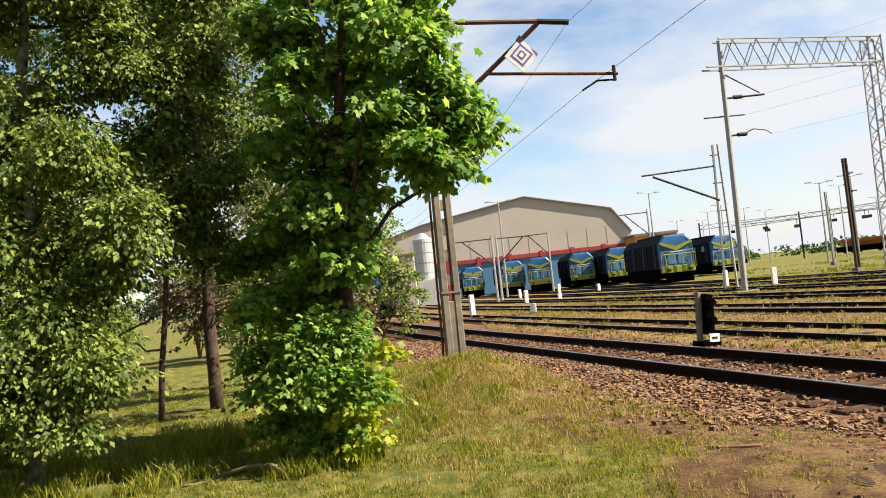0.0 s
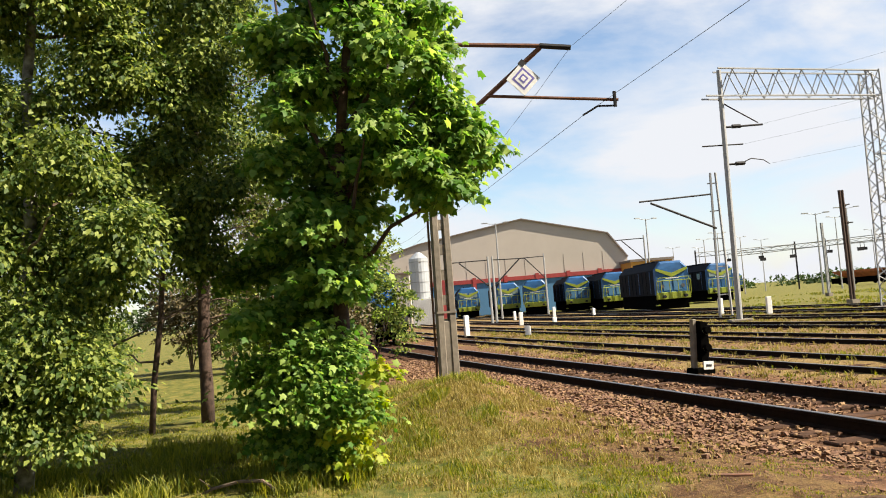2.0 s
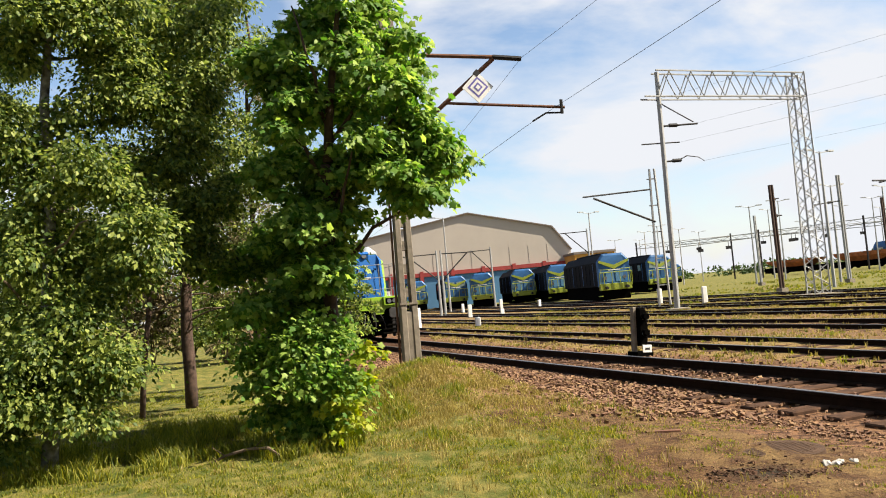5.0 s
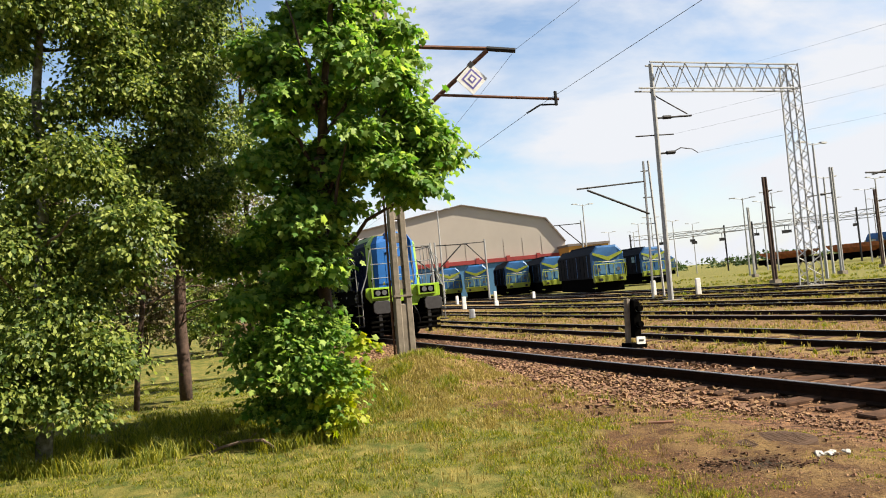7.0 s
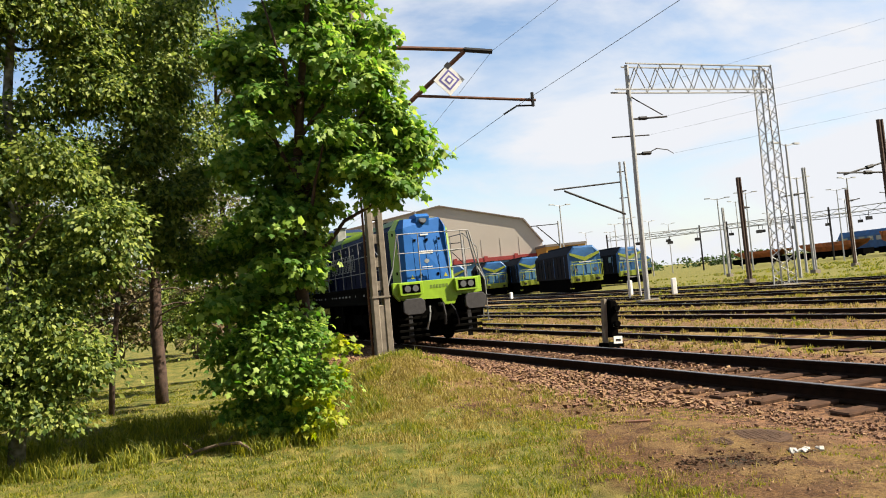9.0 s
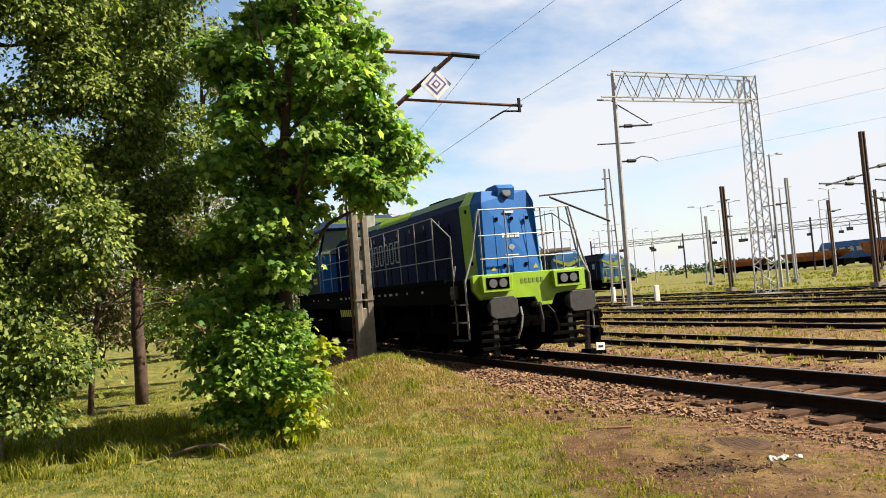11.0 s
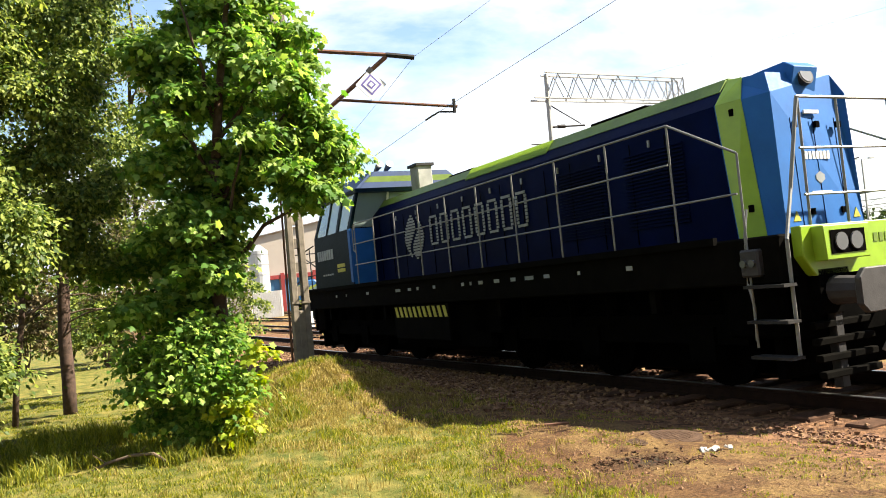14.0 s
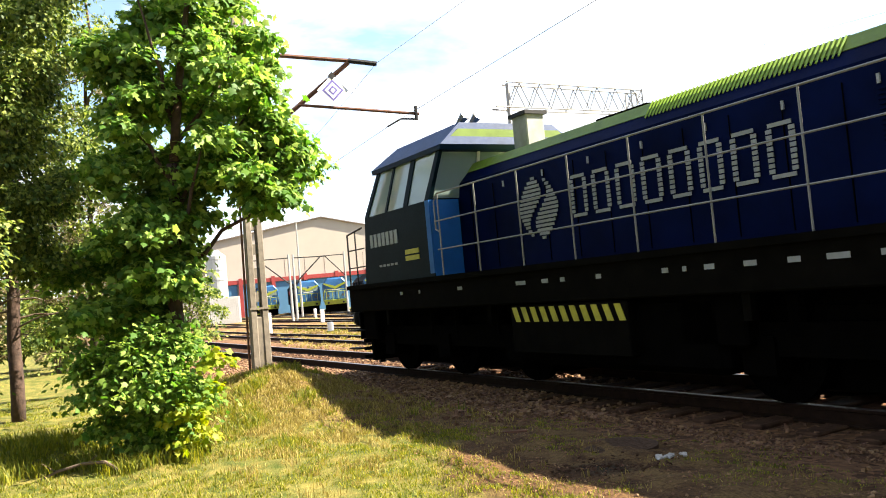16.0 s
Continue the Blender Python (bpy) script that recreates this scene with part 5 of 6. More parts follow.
def end_parts(turned):
    m = pose(-16.5, 0, 0, 0, 0, 180) if turned else pose(0, 0, 0)
    bm = B()
    prism(bm, [(-1.28, 1.72), (1.28, 1.72), (1.28, 1.28), (0.55, 1.24), (0.45, 1.02), (0.15, 1.02), (0.08, 1.22), (-1.12, 1.22), (-1.28, 1.42)], 0, -0.62, -0.50)
    beam = part("buffer_beam", bm, SOOT if turned else LIME, loco, "sooty beam" if turned else "bright lime buffer beam", 0.01, m)
    boxy = []
    for sgn in (-1, 1):
        bm = B()
        prism(bm, [(sgn * 0.80 - 0.32, 1.36), (sgn * 0.80 + 0.32, 1.36), (sgn * 0.80 + 0.34, 1.70), (sgn * 0.80 - 0.34, 1.70)], 0, -0.55, -0.36)
        housing = part("light_housing", bm, SOOT if turned else LIME, beam, "", 0.01)
        boxpart("light_panel", (-0.37, sgn * 0.80 - 0.25, 1.42), (-0.352, sgn * 0.80 + 0.25, 1.65), BLACK, housing)
        for dy in (-0.11, 0.11):
            bm = B()
            tube(bm, (-0.36, sgn * 0.80 + dy, 1.535), (-0.335, sgn * 0.80 + dy, 1.535), 0.088, 14)
            part("headlight", bm, LAMP_GLASS, housing, "round clear headlight")
        bm = B()
        tube(bm, (-0.55, sgn * 0.875, 1.06), (-0.06, sgn * 0.875, 1.06), 0.15, 12, 0.12)
        shank = part("buffer", bm, RUBBER, loco, "dark steel buffer", m=m)
        bm = B()
        outline = [(sgn * 0.875 + 0.30 * cx, 1.06 + 0.21 * cz) for cx, cz in ((-1, -0.6), (-0.7, -1), (0.7, -1), (1, -0.6), (1, 0.6), (0.7, 1), (-0.7, 1), (-1, 0.6))]
        prism(bm, outline, 0, -0.07, 0.0)
        part("buffer_head", bm, RUBBER, shank, "worn rounded buffer plate", 0.012)
        boxpart("base_plate", (-0.60, sgn * 0.875 - 0.22, 0.84), (-0.50, sgn * 0.875 + 0.22, 1.28), BLACK, shank)
        for k, z in enumerate((0.22, 0.38, 0.54, 0.70)):
            bm = B()
            box(bm, (-0.55 - 0.02 * k, sgn * 0.78 - 0.42, z), (-0.46 - 0.02 * k, sgn * 0.78 + 0.42, z + 0.07))
            part("guard_bar", bm, SOOT, loco, "grimy track guard bar", 0.01, m)
        bm = B()
        box(bm, (-0.62, sgn * 0.85 - 0.06, 0.10), (-0.52, sgn * 0.85 + 0.06, 1.0))
        part("guard_iron", bm, DARK_STEEL, loco, "", 0.01, m)
        bm = B()
        chain(bm, [(-0.45, sgn * 0.30, 1.02), (-0.28, sgn * 0.36, 0.85), (-0.26, sgn * 0.42, 0.62), (-0.36, sgn * 0.46, 0.42)], 0.022)
        part("brake_hose", bm, TUBE if sgn < 0 else DARK_STEEL, loco, "brake hose", m=m)
    bm = B()
    chain(bm, [(-0.5, 0, 1.05), (-0.22, 0, 1.05)], 0.06)
    chain(bm, [(-0.22, 0, 1.06), (-0.17, 0.02, 0.75), (-0.24, 0.03, 0.5)], 0.035)
    part("coupling", bm, DARK_STEEL, loco, "screw coupling", m=m)
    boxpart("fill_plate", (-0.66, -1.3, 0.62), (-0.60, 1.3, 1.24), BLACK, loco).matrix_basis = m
    # added plate that shuts out daylight before the bogie
    boxpart("gap_plate", (-1.02, -1.22, 0.2), (-0.92, 1.22, 0.95), BLACK, loco, "black plate added to close the gap before the bogie").matrix_basis = m
    for k in range(6):
        bm = B()
        box(bm, (-0.502, -0.22 + 0.09 * k, 1.50), (-0.493, -0.16 + 0.09 * k, 1.59))
        part("number_bar", bm, LIME_DARK, beam)


WHEELS = []


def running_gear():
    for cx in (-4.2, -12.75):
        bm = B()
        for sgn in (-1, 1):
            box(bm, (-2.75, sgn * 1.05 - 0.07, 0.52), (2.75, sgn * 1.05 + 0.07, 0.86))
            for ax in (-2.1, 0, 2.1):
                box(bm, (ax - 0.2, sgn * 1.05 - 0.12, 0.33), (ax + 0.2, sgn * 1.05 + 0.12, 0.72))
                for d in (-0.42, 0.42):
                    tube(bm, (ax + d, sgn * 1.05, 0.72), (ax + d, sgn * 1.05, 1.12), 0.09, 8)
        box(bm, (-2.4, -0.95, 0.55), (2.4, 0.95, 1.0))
        # low block for the motors, sized to shut out daylight between the wheels
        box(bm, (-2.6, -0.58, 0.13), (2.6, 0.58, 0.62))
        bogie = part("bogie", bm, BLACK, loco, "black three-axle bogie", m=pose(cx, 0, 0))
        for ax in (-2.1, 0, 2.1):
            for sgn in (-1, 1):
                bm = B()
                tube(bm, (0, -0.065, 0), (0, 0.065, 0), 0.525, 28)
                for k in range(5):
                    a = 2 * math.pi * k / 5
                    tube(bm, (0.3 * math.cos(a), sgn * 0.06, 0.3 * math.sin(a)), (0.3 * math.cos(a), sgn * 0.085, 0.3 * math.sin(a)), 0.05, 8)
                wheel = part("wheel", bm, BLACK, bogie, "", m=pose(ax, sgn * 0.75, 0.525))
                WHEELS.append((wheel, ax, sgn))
    # sill and boxes are added blocks that keep daylight from under the frame
    boxpart("daylight_block", (-15.6, -0.85, 0.92), (-0.7, 0.85, 1.22), BLACK, loco, "black block added to shut out daylight under the frame")
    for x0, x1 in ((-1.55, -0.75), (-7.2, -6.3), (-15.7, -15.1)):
        boxpart("gap_block", (x0, -1.3, 0.62), (x1, 1.3, 1.2), BLACK, loco, "black box added to close a daylight gap", 0.03)
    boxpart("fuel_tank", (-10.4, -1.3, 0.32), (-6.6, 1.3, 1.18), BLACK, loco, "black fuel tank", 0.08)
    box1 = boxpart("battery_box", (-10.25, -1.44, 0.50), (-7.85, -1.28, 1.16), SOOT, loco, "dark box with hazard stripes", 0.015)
    for k in range(11):
        bm = B()
        x = -10.2 + 0.213 * k
        prism(bm, [(x, 1.13), (x + 0.11, 1.13), (x + 0.19, 0.93), (x + 0.08, 0.93)], 1, -1.448, -1.438)
        part("hazard_stripe", bm, YELLOW, box1, "yellow stripe")
    for x in (-2.6, -6.2, -10.9, -14.4):
        boxpart("air_tank_bracket", (x - 0.05, -1.38, 0.9), (x + 0.05, -1.28, 1.2), SOOT, loco)
    for x, w in ((-6.9, 0.12), (-6.6, 0.3), (-6.1, 0.34), (-5.6, 0.3), (-9.4, 0.3), (-9.0, 0.2), (-8.3, 0.2), (-3.9, 0.14), (-13.6, 0.2), (-12.9, 0.1), (-5.2, 0.5), (-4.7, 0.3), (-7.2, 0.2), (-10.0, 0.5), (-11.6, 0.3), (-2.9, 0.25)):
        boxpart("data_mark", (x, -1.478, 1.44), (x + w * 0.45, -1.466, 1.495), SILVER, loco, "small white data marking")


body_parts()
cab_parts()
rail_parts()
rear_railing()
end_parts(False)
end_parts(True)
running_gear()


# ---- yard furniture ----
def dwarf_signal():
    ob = thing("dwarf_signal", "low black shunting signal on a grey post with a white plate", "signal", pose(5.0, 17.6, -0.19, 0, 4, 18))
    bm = B()
    box(bm, (-0.16, -0.02, 0.0), (-0.07, 0.10, 1.08))
    part("post", bm, CONCRETE, ob, "pale grey post", 0.012)
    bm = B()
    prism(bm, [(-0.08, 0.24), (0.11, 0.24), (0.14, 0.55), (0.10, 1.02), (-0.08, 1.05)], 1, -0.14, 0.10)
    head = part("head", bm, BLACK, ob, "", 0.02)
    for z in (0.86, 0.52):
        bm = B()
        tube(bm, (0.04, -0.14, z), (0.03, -0.26, z + 0.01), 0.075, 12, 0.068)
        part("hood", bm, BLACK, head)
        bm = B()
        tube(bm, (0.04, -0.155, z), (0.04, -0.17, z), 0.075, 12)
        part("lens", bm, GLASS, head, "dark glass lens")
    bm = B()
    box(bm, (-0.05, -0.19, 0.10), (0.17, -0.165, 0.26))
    plate = part("plate", bm, WHITE, ob, "white number plate")
    boxpart("plate_bar", (0.0, -0.196, 0.155), (0.12, -0.188, 0.20), DARK_STEEL, plate)
    bm = B()
    box(bm, (-0.2, -0.18, -0.05), (0.22, 0.2, 0.12))
    part("base", bm, BLACK, ob, "", 0.02)


dwarf_signal()


def marker(x, y, h, w=0.14):
    ob = thing("marker_post", "short white painted concrete marker post", "post", pose(x, y, rise(x, y) - 0.05, 0, 0, (x * 37) % 40), group="white marker posts")
    bm = B()
    prism(bm, [(-w, -w * 0.6), (w, -w * 0.6), (w, w * 0.6), (-w, w * 0.6)], 2, 0, h)
    part("post", bm, WHITE, ob, "", 0.03)
    boxpart("foot", (-w * 1.1, -w * 0.7, 0), (w * 1.1, w * 0.7, 0.12), CONCRETE, ob)


for x, y, h in ((0.7, 45, 1.25), (4.6, 58, 1.0), (5.4, 76, 0.9), (9.0, 76, 1.0), (16.4, 44, 1.0), (11.6, 70, 0.7), (3.6, 41, 0.55), (15.5, 49, 1.0), (6.9, 58, 0.5)):
    marker(x, y, h)


def steel_post(x, y, h, material, label, w=0.22, arms=(), lean=0.0):
    """An H-section mast with battens, and whatever brackets it carries."""
    ob = thing("steel_mast", label, "mast", pose(x, y, -0.25, 0, lean, 16), group="masts in the yard")
    for dx in (-w, w):
        bm = B()
        box(bm, (dx - 0.035, -0.09, 0), (dx + 0.035, 0.09, h + 0.25))
        part("flange", bm, material, ob)
    bm = B()
    box(bm, (-w, -0.02, 0), (w, 0.02, h + 0.2))
    part("web", bm, material, ob)
    for z, ln, up in arms:
        bm = B()
        tube(bm, (0, 0, z), (ln, 0.1, z + up), 0.045, 5)
        part("arm", bm, DARK_STEEL, ob)
        bm = B()
        tube(bm, (ln * 0.3, 0.05, z + up * 0.3), (ln * 0.45, 0.05, z + up * 0.45), 0.10, 6)
        part("insulator", bm, DARK_STEEL, ob)
    bm = B()
    box(bm, (-w - 0.15, -0.25, 0.0), (w + 0.15, 0.25, 0.35))
    part("footing", bm, CONCRETE, ob)
    return ob


steel_post(23.6, 50.0, 6.6, MAST_BROWN, "rust-brown steel mast without wires", 0.10, ((4.9, 0.7, 0.0), (5.9, 0.6, 0.1)))
steel_post(25.2, 37.6, 7.55, MAST_BROWN, "rust-brown steel mast carrying insulated brackets", 0.10, ((5.7, -2.6, -0.5), (5.9, 3.2, 0.5), (5.2, -3.0, 0.1), (4.6, 3.0, -0.6)))
steel_post(31.9, 57.0, 7.6, GALV, "grey twin mast in the sidings", 0.09, ((6.0, -2.4, -0.2),))
steel_post(29.6, 40.5, 8.2, GALV, "grey mast with catenary arms", 0.09, ((6.2, 2.8, 0.4), (5.4, -2.4, 0.2)))
steel_post(40.5, 66.0, 6.4, MAST_BROWN, "brown steel mast in the sidings", 0.08, ((5.6, 1.5, 0.2),))
steel_post(33.5, 75.0, 6.4, GALV, "thin grey mast far in the sidings", 0.06)
steel_post(53.0, 78.0, 8.0, MAST_BROWN, "rusty mast far in the sidings", 0.10, ((6.6, -2.0, 0.3),))


def lamp_post(x, y, h, arms=2):
    ob = thing("lamp_post", "slender grey yard lighting pole", "lamp post", pose(x, y, -0.25, 0, 0.4, (x * 13) % 30), group="yard lighting poles")
    bm = B()
    tube(bm, (0, 0, 0), (0, 0, h + 0.25), 0.11, 6, 0.06)
    part("pole", bm, GALV, ob)
    for sgn in ((-1, 1) if arms == 2 else (1,)):
        bm = B()
        tube(bm, (0, 0, h + 0.15), (sgn * 1.1, 0, h + 0.32), 0.035, 5)
        arm = part("arm", bm, GALV, ob)
        bm = B()
        box(bm, (sgn * 1.1 - 0.3, -0.1, h + 0.27), (sgn * 1.1 + 0.3, 0.1, h + 0.37))
        part("luminaire", bm, GALV, arm)


for x, y, h in ((27.5, 51, 8.6), (20.4, 86, 9.0), (4.7, 84, 9.6), (37, 84, 8.0), (44, 92, 9.0), (48, 78, 8.4), (36, 112, 8.6), (52, 112, 9.5), (60, 100, 9.0), (58, 84, 8.2), (66, 118, 9.5), (46, 132, 9.0), (40, 150, 9.0),
                (70, 96, 8.6), (34, 62, 7.4), (78, 128, 9.4), (47, 60, 8.4), (56, 150, 9.2), (62, 72, 8.5), (39, 128, 8.8), (72, 142, 9.0), (50, 168, 9.5)):
    lamp_post(x, y, h)


def yard_cantilever(x, y, h, reach):
    ob = thing("cantilever_mast", "thin grey mast with a braced catenary arm", "mast", pose(x, y, -0.2, 0, 0, 10), group="catenary masts by the hall")
    bm = B()
    tube(bm, (0, 0, 0), (0, 0, h), 0.12, 6, 0.08)
    part("pole", bm, GALV, ob)
    bm = B()
    tube(bm, (0, 0, h - 0.3), (reach, 0, h - 0.35), 0.05, 5)
    part("tie", bm, DARK_STEEL, ob)
    bm = B()
    tube(bm, (0, 0, h - 2.6), (reach * 0.8, 0, h - 0.4), 0.06, 5)
    part("strut", bm, DARK_STEEL, ob)


yard_cantilever(3.2, 72, 5.8, -3.2)
yard_cantilever(3.6, 72.4, 5.8, 3.0)
yard_cantilever(9.8, 88, 6.6, -2.6)
yard_cantilever(19.6, 84, 7.4, -3.0)


def far_gantry(a, b, z, posts):
    ob = thing("portal_gantry", "long thin lattice portal across the far sidings", "gantry", pose(0, 0, 0))
    a, b = Vector((*a, z)), Vector((*b, z))
    bm = B()
    for dz in (0, 0.75):
        tube(bm, a + Vector((0, 0, dz)), b + Vector((0, 0, dz)), 0.06, 4)
    n = 44
    for k in range(n):
        tube(bm, a.lerp(b, k / n) + Vector((0, 0, 0.75 * (k % 2))), a.lerp(b, (k + 1) / n) + Vector((0, 0, 0.75 * ((k + 1) % 2))), 0.035, 4)
    part("beam", bm, GALV, ob)
    for k in range(posts):
        p = a.lerp(b, k / (posts - 1))
        bm = B()
        tube(bm, (p.x, p.y, -0.25), (p.x, p.y, z + 1.2), 0.15, 6)
        part("post", bm, DARK_STEEL, ob)
        for j in range(2):
            q = a.lerp(b, min(1, (k + 0.33 * (j + 1)) / (posts - 1)))
            bm = B()
            tube(bm, (q.x, q.y, z), (q.x, q.y, z - 1.0), 0.05, 4)
            box(bm, (q.x - 0.45, q.y - 0.1, z - 1.3), (q.x + 0.45, q.y + 0.1, z - 0.8))
            part("hanger", bm, DARK_STEEL, ob)


far_gantry((48.0, 141.0), (84.0, 84.0), 6.3, 5)
far_gantry((44.0, 150.0), (110.0, 135.0), 7.0, 5)


# ---- parked rolling stock ----
def parked_loco(x, y, yaw, flat_front, label, length=14.0):
    ob = thing("parked_locomotive", label, "locomotive", pose(x, y, -0.1, 0, 0, yaw), group="locomotives parked before the hall")
    w = 1.45
    bm = B()
    loft(bm, [[(-length, -w, 1.2), (-length, w, 1.2), (-length, w, 3.3), (-length, w * 0.6, 3.95), (-length, -w * 0.6, 3.95), (-length, -w, 3.3)],
              [(-1.0, -w, 1.2), (-1.0, w, 1.2), (-1.0, w, 3.3), (-1.0, w * 0.6, 3.95), (-1.0, -w * 0.6, 3.95), (-1.0, -w, 3.3)]])
    body = part("body", bm, LOCO_DARK, ob, "grimy dark body")
    bm = B()
    loft(bm, [[(-1.02, -w, 1.2), (-1.02, w, 1.2), (-1.02, w, 3.3), (-1.02, w * 0.6, 3.97), (-1.02, -w * 0.6, 3.97), (-1.02, -w, 3.3)],
              [(-0.7, -w * 0.93, 1.3), (-0.7, w * 0.93, 1.3), (-0.75, w * 0.93, 3.2), (-0.85, w * 0.55, 3.8), (-0.85, -w * 0.55, 3.8), (-0.75, -w * 0.93, 3.2)]])
    front = part("front", bm, LOCO_OLD, ob, "blue front end")
    for sgn in (-1, 1):
        bm = B()
        prism(bm, [(0.0, 2.62), (0.0, 2.98), (sgn * 1.30, 3.42), (sgn * 1.30, 3.22)], 0, -0.76, -0.66)
        part("chevron", bm, LOCO_YELLOW, front, "lime chevron stripe")
        for y in (0.35, 1.05):
            bm = B()
            tube(bm, (-0.3, sgn * y, 1.3), (-0.3, sgn * y, 2.35), 0.035, 5)
            part("rail_post", bm, LOCO_YELLOW, ob)
        bm = B()
        chain(bm, [(-0.3, 0.0, 2.35), (-0.3, sgn * 1.38, 2.35), (-0.5, sgn * 1.42, 1.2)], 0.035, 5)
        part("end_rail", bm, LOCO_YELLOW, ob, "lime end railing")
        boxpart("door_panel", (-0.74, sgn * 0.42 - 0.34, 1.55), (-0.685, sgn * 0.42 + 0.34, 2.5), HALL_BLUE if not flat_front else LOCO_OLD, front, "faded blue nose door")
        boxpart("step", (-0.9, sgn * 1.35 - 0.14, 0.35), (-0.4, sgn * 1.35 + 0.14, 0.42), LOCO_YELLOW, ob)
        for k in range(9):
            boxpart("side_rib", (-2.2 - 1.3 * k, sgn * w - 0.03, 1.35), (-2.12 - 1.3 * k, sgn * w + 0.03, 3.2), LOCO_OLD if k % 3 == 0 else LOCO_DARK, body)
        bm = B()
        tube(bm, (-0.72, sgn * 0.85, 1.9), (-0.66, sgn * 0.85, 1.9), 0.16, 10)
        part("headlight", bm, LAMP_GLASS, front)
        bm = B()
        tube(bm, (-0.6, sgn * 0.875, 1.06), (0, sgn * 0.875, 1.06), 0.13, 8)
        part("buffer", bm, DARK_STEEL, ob)
        if flat_front:
            boxpart("windscreen", (-0.80, sgn * 0.65 - 0.52, 2.62), (-0.69, sgn * 0.65 + 0.52, 3.25), GLASS, front, "cab windscreen")
        else:
            bm = B()
            chain(bm, [(-0.35, sgn * 1.25, 1.2), (-0.35, sgn * 1.25, 2.6), (-0.35, sgn * 0.4, 2.6)], 0.03, 5)
            part("handrail", bm, LOCO_YELLOW, ob)
        for k in range(4 if flat_front else 0):
            boxpart("side_window", (-3.5 - 2.6 * k, sgn * w - 0.02, 2.45), (-2.6 - 2.6 * k, sgn * w + 0.02, 3.05), GLASS, body)
        for k in range(6):
            bm = B()
            ax = -2.4 - 1.7 * k - (1.2 if k > 2 else 0)
            tube(bm, (ax, sgn * 0.7, 0.5), (ax, sgn * 0.83, 0.5), 0.5, 14)
            part("wheel", bm, BLACK, ob)
    boxpart("beam", (-1.0, -1.35, 0.85), (-0.45, 1.35, 1.42), LOCO_YELLOW, ob, "yellow buffer beam", 0.03)
    # black box drawn down near the rails, added depth to shut out daylight
    boxpart("underframe", (-length, -1.25, 0.05), (-0.8, 1.25, 1.2), BLACK, ob)
    boxpart("number_band", (-0.73, -0.55, 2.52), (-0.672, 0.55, 2.6), WHITE, front, "white lettering band")
    boxpart("roof_gear", (-length + 2, -0.5, 3.9), (-4, 0.5, 4.15), LOCO_DARK, ob, "", 0.05)


parked_loco(18.05, 68.0, -89, False, "blue parked diesel with yellow chevron on its nose")
parked_loco(27.8, 86.0, -86, True, "dark parked locomotive with a pale cab front")
parked_loco(17.4, 89.0, -90, False, "blue parked diesel waiting at the hall gate")
parked_loco(14.1, 94.5, -91, False, "blue parked diesel deep before the hall")
parked_loco(9.3, 95.5, -95, False, "light blue parked diesel facing the yard")
parked_loco(6.5, 99.5, -88, True, "blue parked electric with two cab windows")
parked_loco(1.8, 108.0, -88, True, "blue parked electric behind the masts")
parked_loco(58.5, 172.0, -92, True, "small dark locomotive far down the yard")


def hopper(x, y, yaw, top):
    ob = thing("hopper_wagon", "rusty orange ballast hopper wagon" if top > 3 else "low rusty orange tub wagon", "wagon", pose(x, y, 0, 0, 0, yaw), group="orange hopper wagons")
    bm = B()
    loft(bm, [[(-3.2, -0.9, 1.1), (3.2, -0.9, 1.1), (3.2, 0.9, 1.1), (-3.2, 0.9, 1.1)], [(-5.0, -1.4, 1.9), (5.0, -1.4, 1.9), (5.0, 1.4, 1.9), (-5.0, 1.4, 1.9)],
              [(-5.6, -1.4, top), (5.6, -1.4, top), (5.6, 1.4, top), (-5.6, 1.4, top)]])
    tub = part("tub", bm, WAGON, ob, "orange tapered tub")
    for k in range(7):
        boxpart("rib", (-5.2 + 1.7 * k, -1.48, 2.05), (-5.08 + 1.7 * k, -1.39, top), WAGON, tub)
    boxpart("frame", (-6.2, -1.1, 0.25), (6.2, 1.1, 1.15), BLACK, ob)
    for ax in (-4.6, -2.9, 2.9, 4.6):
        for sgn in (-1, 1):
            bm = B()
            tube(bm, (ax, sgn * 0.7, 0.46), (ax, sgn * 0.83, 0.46), 0.46, 14)
            part("wheel", bm, BLACK, ob)


for k, top in enumerate((2.3, 2.5, 3.3, 2.4)):
    hopper(66.0 + 4.3 * k, 134.0 - 14.4 * k, -73.5, top)


def coach(x, y, yaw):
    ob = thing("parked_coach", "dark blue parked rake vehicle on a far siding", "coach", pose(x, y, 0, 0, 0, yaw), group="dark blue coaches")
    bm = B()
    loft(bm, [[(d, -1.4, 1.0), (d, 1.4, 1.0), (d, 1.42, 3.1), (d, 0.8, 3.9), (d, -0.8, 3.9), (d, -1.42, 3.1)] for d in (-8, 8)])
    body = part("body", bm, LOCO_OLD, ob)
    for k in range(9):
        boxpart("window", (-7.2 + 1.65 * k, -1.45, 2.2), (-6.1 + 1.65 * k, -1.40, 2.9), GLASS, body)
    boxpart("underframe", (-7.6, -1.1, 0.4), (7.6, 1.1, 1.0), BLACK, ob)


for k in range(4):
    coach(80.5 + 4.6 * k, 122 - 15.6 * k, -73.5)


